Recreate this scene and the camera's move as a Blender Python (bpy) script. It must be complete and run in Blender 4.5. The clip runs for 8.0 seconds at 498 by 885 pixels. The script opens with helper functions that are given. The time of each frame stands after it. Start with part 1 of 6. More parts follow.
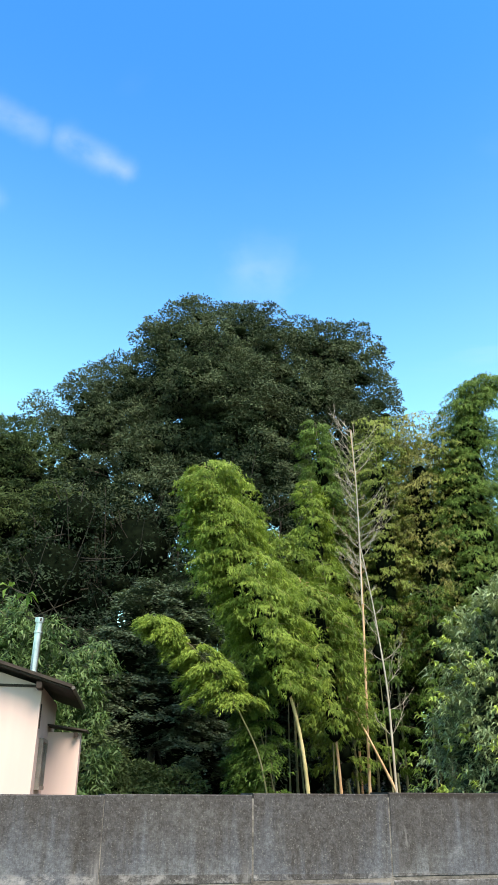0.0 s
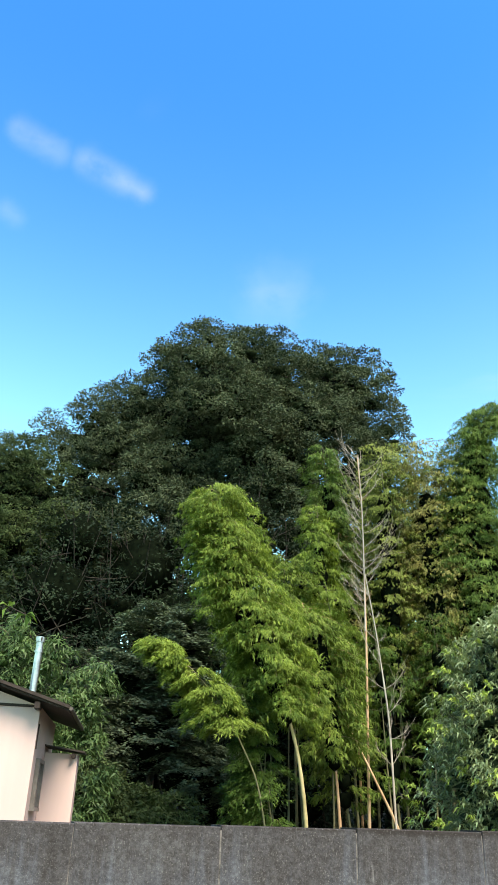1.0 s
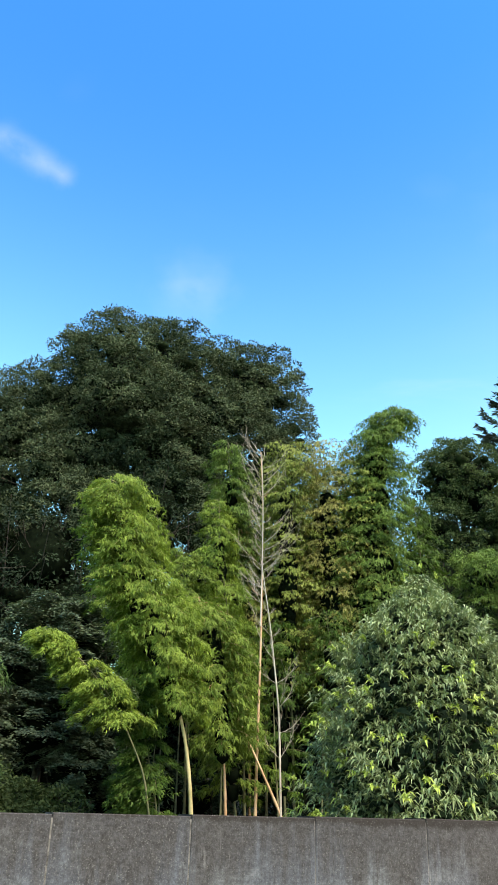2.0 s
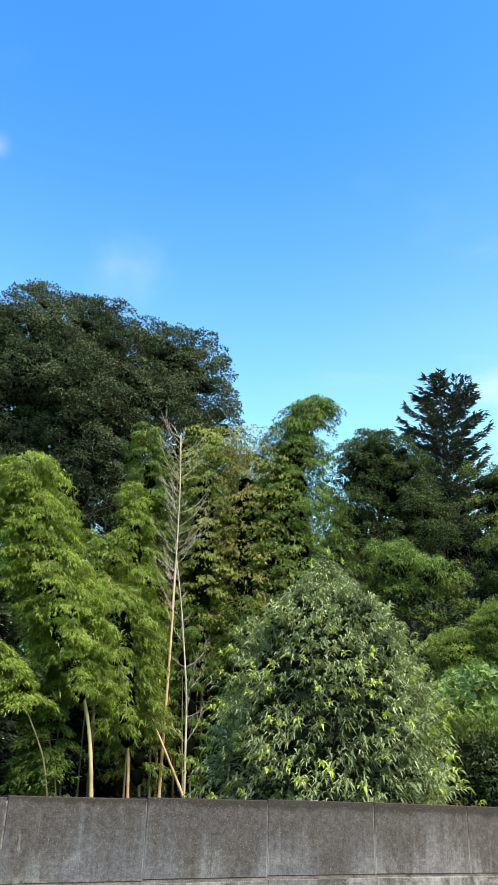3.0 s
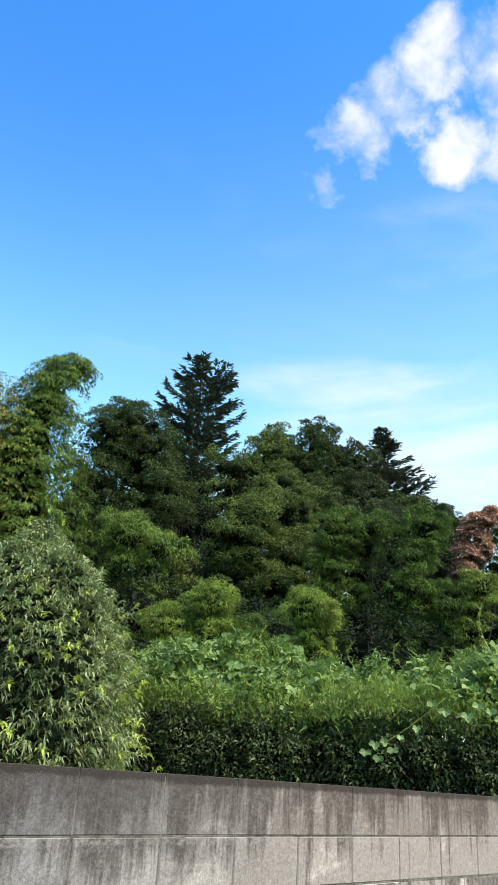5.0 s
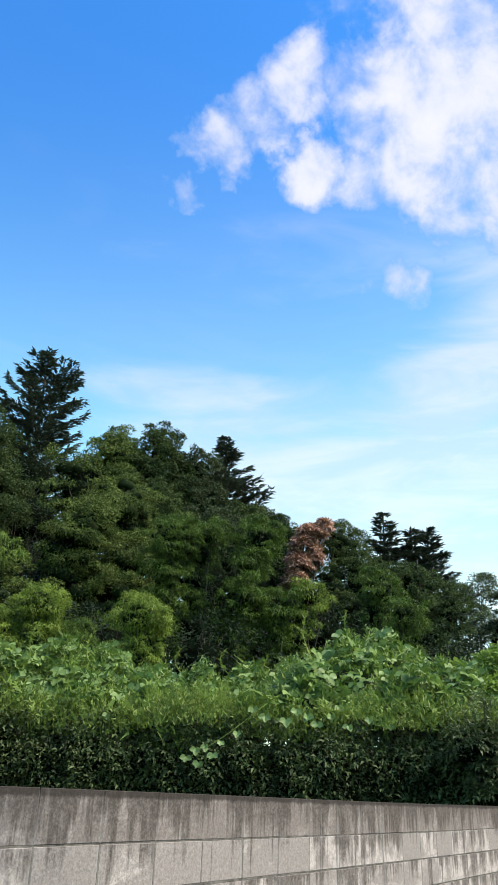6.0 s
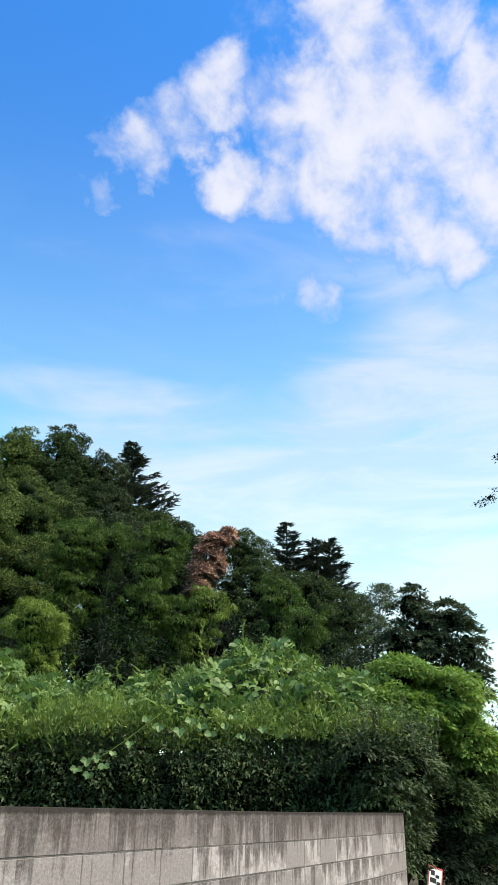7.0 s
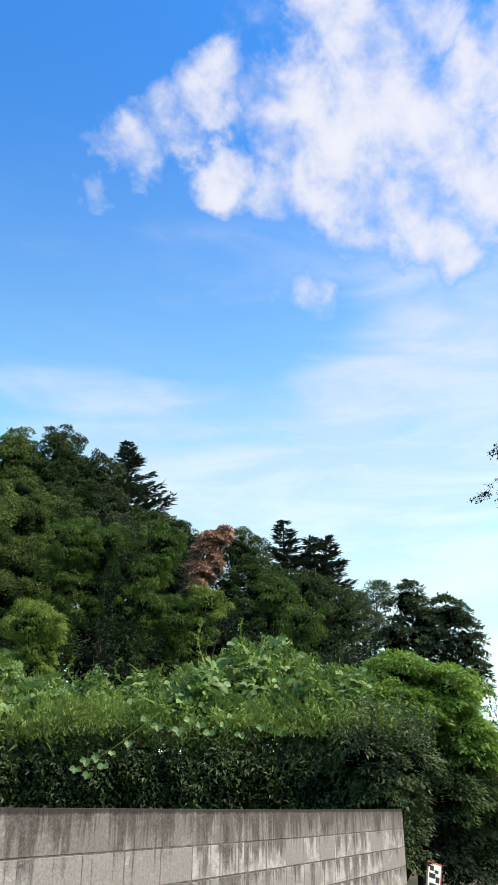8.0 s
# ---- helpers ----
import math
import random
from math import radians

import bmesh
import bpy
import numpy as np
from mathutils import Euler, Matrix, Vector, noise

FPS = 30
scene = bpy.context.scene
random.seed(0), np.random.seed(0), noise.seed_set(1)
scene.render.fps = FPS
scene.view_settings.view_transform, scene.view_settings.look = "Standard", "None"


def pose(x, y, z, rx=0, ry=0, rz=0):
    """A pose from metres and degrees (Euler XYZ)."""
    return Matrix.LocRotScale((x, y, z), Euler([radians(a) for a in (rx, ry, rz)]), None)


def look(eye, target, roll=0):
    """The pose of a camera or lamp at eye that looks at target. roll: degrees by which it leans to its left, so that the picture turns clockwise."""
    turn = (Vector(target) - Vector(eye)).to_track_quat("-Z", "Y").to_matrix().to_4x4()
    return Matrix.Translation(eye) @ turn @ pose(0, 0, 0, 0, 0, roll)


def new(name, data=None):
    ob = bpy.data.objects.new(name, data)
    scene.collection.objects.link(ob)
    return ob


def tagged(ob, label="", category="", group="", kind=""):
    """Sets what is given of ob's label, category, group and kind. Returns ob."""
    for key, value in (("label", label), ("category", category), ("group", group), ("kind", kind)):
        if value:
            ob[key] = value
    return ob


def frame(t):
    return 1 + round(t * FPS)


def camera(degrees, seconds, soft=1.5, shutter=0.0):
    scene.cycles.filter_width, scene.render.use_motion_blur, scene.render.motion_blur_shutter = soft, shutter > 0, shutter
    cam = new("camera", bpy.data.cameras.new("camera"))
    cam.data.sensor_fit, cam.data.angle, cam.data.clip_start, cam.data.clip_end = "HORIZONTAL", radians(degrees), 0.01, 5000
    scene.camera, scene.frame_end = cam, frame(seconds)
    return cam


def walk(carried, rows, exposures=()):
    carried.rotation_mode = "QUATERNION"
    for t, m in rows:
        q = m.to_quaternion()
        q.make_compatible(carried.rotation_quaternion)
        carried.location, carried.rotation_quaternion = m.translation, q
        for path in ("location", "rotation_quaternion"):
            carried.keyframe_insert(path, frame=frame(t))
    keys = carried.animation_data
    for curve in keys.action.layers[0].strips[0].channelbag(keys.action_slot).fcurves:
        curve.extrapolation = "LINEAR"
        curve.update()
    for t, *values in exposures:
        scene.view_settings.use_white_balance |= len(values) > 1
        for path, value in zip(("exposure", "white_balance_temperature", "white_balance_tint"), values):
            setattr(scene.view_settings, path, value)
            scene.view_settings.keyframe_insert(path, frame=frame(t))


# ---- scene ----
cam = camera(34.9, 8.0, soft=1.3)
PATH = [
    (0, (-1.047, -2.263, 1.508), (-0.567, -0.5, 2.322), 1.0),
    (0.5, (-1.022, -2.308, 1.525), (-0.601, -0.545, 2.371), 1.8),
    (1, (-0.976, -2.355, 1.525), (-0.53, -0.607, 2.388), 2.7),
    (1.5, (-0.925, -2.433, 1.519), (-0.384, -0.711, 2.38), 2.7),
    (2, (-0.815, -2.415, 1.513), (-0.156, -0.734, 2.373), 2.2),
    (3.5, (-0.37, -2.357, 1.513), (0.537, -0.774, 2.332), 2.4),
    (4, (-0.258, -2.399, 1.51), (0.755, -0.871, 2.309), 3.2),
    (4.5, (-0.242, -2.404, 1.524), (0.92, -0.982, 2.315), 3.6),
    (5, (-0.19, -2.448, 1.514), (1.13, -1.173, 2.309), 3.4),
    (5.2, (-0.168, -2.472, 1.515), (1.217, -1.272, 2.316), 3.0),
    (6.3, (-0.192, -2.585, 1.523), (1.394, -1.692, 2.353), 1.5),
    (6.5, (-0.192, -2.6, 1.532), (1.416, -1.752, 2.366), 1.3),
    (7, (-0.209, -2.649, 1.535), (1.439, -1.893, 2.379), 0.8),
    (7.5, (-0.21, -2.675, 1.537), (1.456, -1.962, 2.383), 0.3),
    (8, (-0.232, -2.666, 1.537), (1.422, -1.918, 2.377), 0.1),
]
EXPOSURES = [(0, 1.20, 7600, 10), (3.5, 1.17, 7800, 10), (4.5, 1.09, 7800, 10), (5.2, 0.90, 7600, 10), (6.5, 0.69, 7560, 10), (8, 0.64, 7650, 10)]
walk(cam, [(t, look(eye, target, roll)) for t, eye, target, roll in PATH], exposures=EXPOSURES)

# ---- world, sun and sky ----
SUN_ELEV, SUN_AZ = radians(53), radians(168)   # azimuth clockwise from +y: behind the camera


class Nodes:
    """Short hand for building a node tree."""

    def __init__(self, tree):
        self.tree = tree
        tree.nodes.clear()

    def add(self, kind, **inputs):
        node = self.tree.nodes.new(kind)
        for key, value in inputs.items():
            self.put(node, key, value)
        return node

    def put(self, node, key, value):
        slot = node.inputs[int(key[1:])] if key[0] == "i" and key[1:].isdigit() else node.inputs[key.replace("_", " ")]
        if isinstance(value, bpy.types.NodeSocket):
            self.tree.links.new(value, slot)
        else:
            slot.default_value = value

    def math(self, op, a, b=0.0, clamp=False):
        node = self.add("ShaderNodeMath", i0=a, i1=b)
        node.operation, node.use_clamp = op, clamp
        return node.outputs[0]

    def vmath(self, op, a, b=(0, 0, 0)):
        node = self.add("ShaderNodeVectorMath", i0=a, i1=b)
        node.operation = op
        return node.outputs[1] if op in ("DOT_PRODUCT", "LENGTH") else node.outputs[0]

    def ramp(self, value, lo, hi, a=0.0, b=1.0):
        node = self.add("ShaderNodeMapRange", i0=value, i1=lo, i2=hi, i3=a, i4=b)
        node.interpolation_type = "SMOOTHSTEP"
        return node.outputs[0]

    def mix(self, fac, a, b, mode="MIX"):
        node = self.tree.nodes.new("ShaderNodeMix")
        node.data_type, node.blend_type = "RGBA", mode
        for i, v in ((0, fac), (6, a), (7, b)):
            if isinstance(v, bpy.types.NodeSocket):
                self.tree.links.new(v, node.inputs[i])
            else:
                node.inputs[i].default_value = v
        return node.outputs[2]

    def mix_value(self, fac, a, b):
        """a where fac is 0, b where it is 1, for plain numbers."""
        return self.math("ADD", self.math("MULTIPLY", a, self.math("SUBTRACT", 1.0, fac)), self.math("MULTIPLY", b, fac))

    def noise(self, vec, scale, detail=4.0, rough=0.55, distort=0.0):
        return self.add("ShaderNodeTexNoise", i0=vec, Scale=scale, Detail=detail, Roughness=rough, Distortion=distort).outputs[0]


def rgb(r, g, b):
    return (r, g, b, 1.0)


# direction, angular reach and thickness of each heap of cloud
CLOUD_HEAPS = [((0.581, 0.471, 0.664), 0.020, 0.45), ((0.585, 0.410, 0.700), 0.031, 0.75), ((0.560, 0.439, 0.703), 0.016, 0.6), ((0.585, 0.363, 0.725), 0.033, 0.65), ((0.581, 0.305, 0.755), 0.037, 1.0),
               ((0.652, 0.326, 0.685), 0.035, 1.0), ((0.634, 0.231, 0.738), 0.049, 1.0), ((0.593, 0.166, 0.788), 0.046, 1.0), ((0.625, 0.065, 0.778), 0.039, 0.8), ((0.540, 0.257, 0.802), 0.029, 0.3),
               ((0.644, 0.146, 0.751), 0.061, 1.0), ((0.698, 0.205, 0.686), 0.061, 1.0), ((0.718, 0.141, 0.681), 0.051, 1.0), ((0.680, 0.270, 0.682), 0.037, 1.0), ((0.681, 0.018, 0.732), 0.046, 1.0),
               ((0.738, 0.042, 0.674), 0.066, 1.0), ((0.707, 0.089, 0.701), 0.051, 1.0), ((0.751, 0.172, 0.638), 0.037, 0.9), ((0.773, 0.100, 0.626), 0.051, 1.0), ((0.763, 0.261, 0.592), 0.029, 0.45),
               ((0.748, 0.319, 0.582), 0.012, 0.4), ((0.645, -0.017, 0.764), 0.031, 0.6), ((0.715, -0.056, 0.699), 0.080, 1.0), ((0.779, -0.019, 0.627), 0.061, 1.0), ((0.674, 0.176, 0.717), 0.061, 1.0),
               ((0.700, -0.180, 0.690), 0.140, 1.0), ((0.560, -0.300, 0.770), 0.160, 1.0)]
# two ends and half width of each thin streak, and its strength
WISPS = [((-0.106, 0.711, 0.695), (-0.058, 0.723, 0.689), 0.020, 0.16), ((-0.025, 0.726, 0.688), (0.043, 0.739, 0.672), 0.022, 0.26), ((0.212, 0.780, 0.587), (0.230, 0.774, 0.590), 0.055, 0.15),
         ((-0.108, 0.770, 0.629), (-0.096, 0.775, 0.625), 0.018, 0.12)]


def build_world():
    world = bpy.data.worlds.new("sky")
    world.use_nodes = True
    scene.world = world
    n = Nodes(world.node_tree)
    sky = n.add("ShaderNodeTexSky")
    sky.sky_type, sky.sun_disc, sky.sun_elevation, sky.sun_rotation = "NISHITA", False, SUN_ELEV, SUN_AZ
    sky.ozone_density, sky.dust_density = 3.0, 0.4
    way = n.add("ShaderNodeTexCoord").outputs["Generated"]
    parts = n.add("ShaderNodeSeparateXYZ", i0=way)
    up = n.math("MAXIMUM", parts.outputs[2], 0.0)
    blue = n.mix(n.ramp(up, 0.10, 0.80), rgb(1.72, 2.36, 1.76), rgb(0.23, 1.00, 1.76))
    clear = n.mix(1.0, sky.outputs[0], blue, "MULTIPLY")
    az = n.math("ARCTAN2", parts.outputs[0], parts.outputs[1])      # clockwise from +y
    el = n.math("ARCSINE", up)
    # heaped clouds over the eastern sky: soft heaps, torn by noise
    heap = n.noise(way, 8.0, 6.0, 0.55)
    curl = n.add("ShaderNodeTexNoise", i0=way, Scale=9.0, Detail=7.0, Roughness=0.60).outputs["Color"]
    bent = n.vmath("NORMALIZE", n.vmath("ADD", way, n.vmath("MULTIPLY", n.vmath("SUBTRACT", curl, (0.5, 0.5, 0.5)), (0.13, 0.13, 0.13))))
    bulk = None
    for spot, reach, thick in CLOUD_HEAPS:
        near = n.ramp(n.vmath("DOT_PRODUCT", bent, Vector(spot).normalized()), math.cos(reach * 1.75), 1.0, 0.0, thick)
        bulk = near if bulk is None else n.math("MAXIMUM", bulk, near)
    billow = n.noise(way, 17.0, 7.0, 0.58, 0.2)
    fray = n.math("ADD", bulk, n.math("MULTIPLY", n.math("SUBTRACT", billow, 0.5), 2.4))
    puff = n.math("MULTIPLY", n.ramp(fray, 0.08, 1.20), n.ramp(bulk, 0.0, 0.45))
    # thin veil low down, thickening eastwards
    veil = n.noise(n.vmath("MULTIPLY", way, (1.0, 1.0, 4.0)), 3.4, 5.0, 0.55, 0.6)
    east = n.ramp(n.math("ADD", az, n.math("MULTIPLY", el, -0.25)), 0.35, 1.15)
    low = n.ramp(n.math("SUBTRACT", el, n.math("MULTIPLY", n.ramp(az, 1.15, 1.4), 0.16)), 0.58, 0.34)
    haze = n.ramp(n.math("ADD", n.math("MULTIPLY", veil, 1.1), n.math("MULTIPLY", n.math("MULTIPLY", east, low), 0.50)), 0.58, 1.12)
    haze = n.math("MULTIPLY", haze, n.math("MULTIPLY", n.ramp(az, 0.36, 0.92), n.ramp(el, 0.78, 0.58)))
    haze = n.math("ADD", haze, n.math("MULTIPLY", n.math("MULTIPLY", n.ramp(az, 0.45, 1.05), n.ramp(el, 0.95, 0.35)), 0.16), True)
    # a few faint wisps
    streak = n.noise(n.vmath("MULTIPLY", way, (1.0, 1.0, 1.6)), 4.3, 3.0, 0.45, 0.3)
    wisp = n.math("MULTIPLY", n.ramp(streak, 0.60, 0.82), 0.06)
    for a, b, wide, strong in WISPS:
        a, b = Vector(a).normalized(), Vector(b).normalized()
        along = (b - a).normalized()
        gone = n.vmath("SUBTRACT", way, tuple(a))
        run = n.math("MINIMUM", n.math("MAXIMUM", n.vmath("DOT_PRODUCT", gone, tuple(along)), 0.0), (b - a).length)
        foot = n.add("ShaderNodeVectorMath", i0=tuple(along))
        foot.operation = "SCALE"
        n.put(foot, "Scale", run)
        off = n.vmath("LENGTH", n.vmath("SUBTRACT", gone, foot.outputs[0]))
        off = n.math("ADD", off, n.math("MULTIPLY", n.math("SUBTRACT", billow, 0.5), wide * 1.6))
        near = n.math("MULTIPLY", n.math("POWER", n.ramp(off, 1.25 * wide, 0.0), 1.4), n.ramp(n.math("ADD", n.math("MULTIPLY", heap, 0.5), n.math("MULTIPLY", billow, 0.5)), 0.36, 0.60, 0.15, 1.0))
        wisp = n.math("MAXIMUM", wisp, n.math("MULTIPLY", near, strong))
    cover = n.math("MAXIMUM", n.math("MAXIMUM", n.math("MULTIPLY", puff, 0.90), n.math("MULTIPLY", haze, 0.60)), wisp)
    cloud = n.mix(n.ramp(n.math("ADD", n.math("MULTIPLY", billow, 0.6), n.math("MULTIPLY", bulk, 0.25)), 0.40, 0.72), rgb(2.9, 3.5, 5.1), rgb(4.3, 4.6, 5.5))
    pale = n.mix(n.ramp(n.noise(n.vmath("MULTIPLY", way, (1.0, 1.0, 5.0)), 4.0, 6.0, 0.6, 0.5), 0.40, 0.62), rgb(3.1, 3.9, 5.3), rgb(4.2, 4.5, 5.4))
    cloud = n.mix(n.ramp(puff, 0.0, 0.35), pale, cloud)
    back = n.add("ShaderNodeBackground", Color=n.mix(cover, clear, cloud), Strength=0.134)
    n.add("ShaderNodeOutputWorld", Surface=back.outputs[0])


build_world()
sun = new("sun", bpy.data.lights.new("sun", "SUN"))
sun.data.energy, sun.data.angle, sun.data.color = 5.0, radians(30), (1.0, 0.94, 0.84)
sun.matrix_world = look((0, 0, 60), (60 * -math.sin(SUN_AZ) * math.cos(SUN_ELEV), 60 * -math.cos(SUN_AZ) * math.cos(SUN_ELEV), 60 - 60 * math.sin(SUN_ELEV)))


# ---- materials ----
def material(name):
    m = bpy.data.materials.new(name)
    m.use_nodes = True
    return m, Nodes(m.node_tree)


def foliage(name, dark, light, rough=0.5, glow=0.3, patch=0.6, shine=0.2, vary=0.45):
    """Leaves: each one its own tone, patches of tone over the crown, some light let through."""
    m, n = material(name)
    geo = n.add("ShaderNodeNewGeometry")
    own = geo.outputs["Random Per Island"]
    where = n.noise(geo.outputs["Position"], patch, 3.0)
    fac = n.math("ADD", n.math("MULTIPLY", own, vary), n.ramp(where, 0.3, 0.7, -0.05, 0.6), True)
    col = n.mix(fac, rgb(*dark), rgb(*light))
    fine = n.noise(geo.outputs["Position"], 30.0, 2.0)
    col = n.mix(n.ramp(fine, 0.3, 0.7, 0.0, 0.35), col, n.mix(1.0, col, rgb(0.55, 0.6, 0.5), "MULTIPLY"))
    body = n.add("ShaderNodeBsdfPrincipled", Base_Color=col, Roughness=rough)
    body.inputs["Specular IOR Level"].default_value = shine
    thin = n.add("ShaderNodeBsdfTranslucent", Color=n.mix(1.0, col, rgb(1.1, 1.2, 0.8), "MULTIPLY"))
    both = n.add("ShaderNodeMixShader", i0=glow, i1=body.outputs[0], i2=thin.outputs[0])
    n.add("ShaderNodeOutputMaterial", Surface=both.outputs[0])
    return m


def plain(name, a, b, scale=8.0, rough=0.7, metal=0.0, bump=0.2, stretch=(1, 1, 1)):
    m, n = material(name)
    geo = n.add("ShaderNodeNewGeometry")
    pos = n.vmath("MULTIPLY", geo.outputs["Position"], stretch)
    f = n.noise(pos, scale, 5.0, 0.6)
    g = n.noise(pos, scale * 9, 3.0, 0.6)
    col = n.mix(n.ramp(n.math("ADD", n.math("MULTIPLY", f, 0.7), n.math("MULTIPLY", g, 0.3)), 0.32, 0.68), rgb(*a), rgb(*b))
    lump = n.add("ShaderNodeBump", Strength=bump, Distance=0.01, Height=g)
    body = n.add("ShaderNodeBsdfPrincipled", Base_Color=col, Roughness=rough, Metallic=metal, Normal=lump.outputs[0], Specular_IOR_Level=0.2)
    n.add("ShaderNodeOutputMaterial", Surface=body.outputs[0])
    return m


def concrete():
    """Old concrete block: brown-grey, black algae hanging from each ledge in soft runs, lime at the joints."""
    m, n = material("weathered_concrete")
    geo = n.add("ShaderNodeNewGeometry")
    pos = geo.outputs["Position"]
    xyz = n.add("ShaderNodeSeparateXYZ", i0=pos)
    x, z = xyz.outputs[0], xyz.outputs[2]
    own = n.add("ShaderNodeObjectInfo").outputs["Random"]
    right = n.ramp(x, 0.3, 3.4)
    blotch = n.noise(pos, 9.0, 9.0, 0.72, 0.2)
    mott = n.noise(pos, 42.0, 8.0, 0.80)
    grit = n.noise(pos, 170.0, 3.0, 0.7)
    wide = n.noise(n.vmath("MULTIPLY", pos, (6.5, 6.5, 0.9)), 1.0, 6.0, 0.62, 0.35)
    thin = n.noise(n.vmath("MULTIPLY", pos, (30.0, 30.0, 1.9)), 1.0, 7.0, 0.70, 0.5)
    run = n.math("ADD", n.math("MULTIPLY", wide, 0.62), n.math("MULTIPLY", thin, 0.38))
    grain = n.math("ADD", n.math("MULTIPLY", mott, 0.6), n.math("MULTIPLY", blotch, 0.4))
    patch = n.noise(n.vmath("MULTIPLY", pos, (4.2, 4.2, 6.5)), 1.0, 7.0, 0.68, 0.5)
    low = n.ramp(z, 1.325, 1.315)
    drop = n.math("SUBTRACT", 1.53, z)
    # how far down each course the surface lies, 0 at its top
    under = n.mix_value(low, n.math("DIVIDE", drop, 0.217), n.math("FRACT", n.math("DIVIDE", n.math("SUBTRACT", 1.32, z), 0.2)))
    # bare concrete, darker and bluish at the low-x end, paler towards the other
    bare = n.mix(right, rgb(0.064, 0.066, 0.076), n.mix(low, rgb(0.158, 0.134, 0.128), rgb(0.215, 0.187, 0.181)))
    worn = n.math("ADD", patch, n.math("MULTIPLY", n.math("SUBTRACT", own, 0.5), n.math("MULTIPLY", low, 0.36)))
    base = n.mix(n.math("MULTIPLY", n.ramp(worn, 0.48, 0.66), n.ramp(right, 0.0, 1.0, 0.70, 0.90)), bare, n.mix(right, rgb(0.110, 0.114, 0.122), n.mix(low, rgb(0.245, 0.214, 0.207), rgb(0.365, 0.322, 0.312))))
    # algae hanging from the top of each course in soft runs
    swing = n.math("MULTIPLY", n.math("SUBTRACT", run, 0.5), n.ramp(right, 0.0, 1.0, 6.5, 10.5))
    lead = n.mix_value(low, n.ramp(right, 0.0, 1.0, 0.95, 0.80), n.math("ADD", 0.10, n.math("MULTIPLY", n.math("SUBTRACT", own, 0.5), 1.3)))
    soot = n.ramp(n.math("SUBTRACT", n.math("ADD", swing, lead), n.math("MULTIPLY", under, 1.15)), -0.55, 0.60)
    deep = n.math("MULTIPLY", n.ramp(wide, 0.58, 0.70), n.ramp(n.noise(n.vmath("MULTIPLY", pos, (1.6, 1.6, 3.0)), 1.0, 4.0, 0.6), 0.52, 0.64))
    pebble = n.noise(pos, 190.0, 3.0, 0.6)
    soot = n.math("MULTIPLY", soot, n.ramp(grain, 0.40, 0.62, 1.0, 0.72))
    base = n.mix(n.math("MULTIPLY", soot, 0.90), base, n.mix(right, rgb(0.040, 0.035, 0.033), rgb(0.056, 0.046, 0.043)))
    base = n.mix(n.math("MULTIPLY", deep, n.ramp(grain, 0.40, 0.60, 0.85, 0.35)), base, rgb(0.032, 0.028, 0.026))
    # grain of the block face at three sizes
    for size, strong in ((mott, 0.16), (n.noise(pos, 90.0, 5.0, 0.7), 0.15), (pebble, 0.10)):
        base = n.mix(1.0, base, n.mix(n.ramp(size, 0.38, 0.62), rgb(1 - strong, 1 - strong, 1 - strong), rgb(1 + strong, 1 + strong, 1 + strong)), "MULTIPLY")
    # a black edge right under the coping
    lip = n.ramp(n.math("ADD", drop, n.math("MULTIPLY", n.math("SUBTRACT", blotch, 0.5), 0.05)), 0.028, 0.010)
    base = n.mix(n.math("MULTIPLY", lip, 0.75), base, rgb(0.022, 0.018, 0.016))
    # lime: crust along the bed joint, thin trickles, and seams at the foot of the upright joints
    crumb = n.noise(n.vmath("MULTIPLY", pos, (26.0, 26.0, 40.0)), 1.0, 6.0, 0.75)
    crust = n.math("MULTIPLY", n.ramp(n.math("ABSOLUTE", n.math("SUBTRACT", z, 1.308)), 0.020, 0.004), n.ramp(n.math("ADD", crumb, n.math("MULTIPLY", patch, 0.5)), 0.72, 0.90))
    beat = n.math("ABSOLUTE", n.math("SUBTRACT", n.math("FRACT", n.math("ADD", n.math("DIVIDE", n.math("ADD", x, n.math("MULTIPLY", n.math("SUBTRACT", crumb, 0.5), 0.010)), 0.4), 0.5)), 0.5))
    fall = n.noise(n.vmath("MULTIPLY", pos, (2.5, 2.5, 5.0)), 1.0, 3.0)
    seam = n.math("MULTIPLY", n.ramp(beat, 0.013, 0.004), n.ramp(n.math("ADD", fall, n.math("MULTIPLY", drop, 2.6)), 0.66, 0.98))
    spread = n.math("MULTIPLY", n.ramp(beat, 0.11, 0.0), n.math("MULTIPLY", n.ramp(thin, 0.46, 0.62), n.ramp(n.math("ADD", fall, n.math("MULTIPLY", drop, 2.0)), 0.78, 1.05)))
    trick = n.math("MULTIPLY", n.ramp(thin, 0.62, 0.70), n.ramp(n.noise(n.vmath("MULTIPLY", pos, (3.0, 3.0, 6.0)), 1.0, 3.0), 0.56, 0.68))
    pale = n.math("MAXIMUM", n.math("MAXIMUM", n.math("MULTIPLY", crust, 0.6), n.math("MULTIPLY", seam, n.ramp(x, 0.0, 1.2, 0.18, 1.0))), n.math("MAXIMUM", n.math("MULTIPLY", trick, 0.5), n.math("MULTIPLY", spread, 0.6)))
    base = n.mix(n.math("MULTIPLY", pale, 0.72), base, rgb(0.29, 0.27, 0.27))
    speck = n.ramp(n.noise(pos, 210.0, 2.0, 0.5), 0.60, 0.70)
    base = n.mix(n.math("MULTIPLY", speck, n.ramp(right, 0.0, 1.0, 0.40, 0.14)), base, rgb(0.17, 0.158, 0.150))
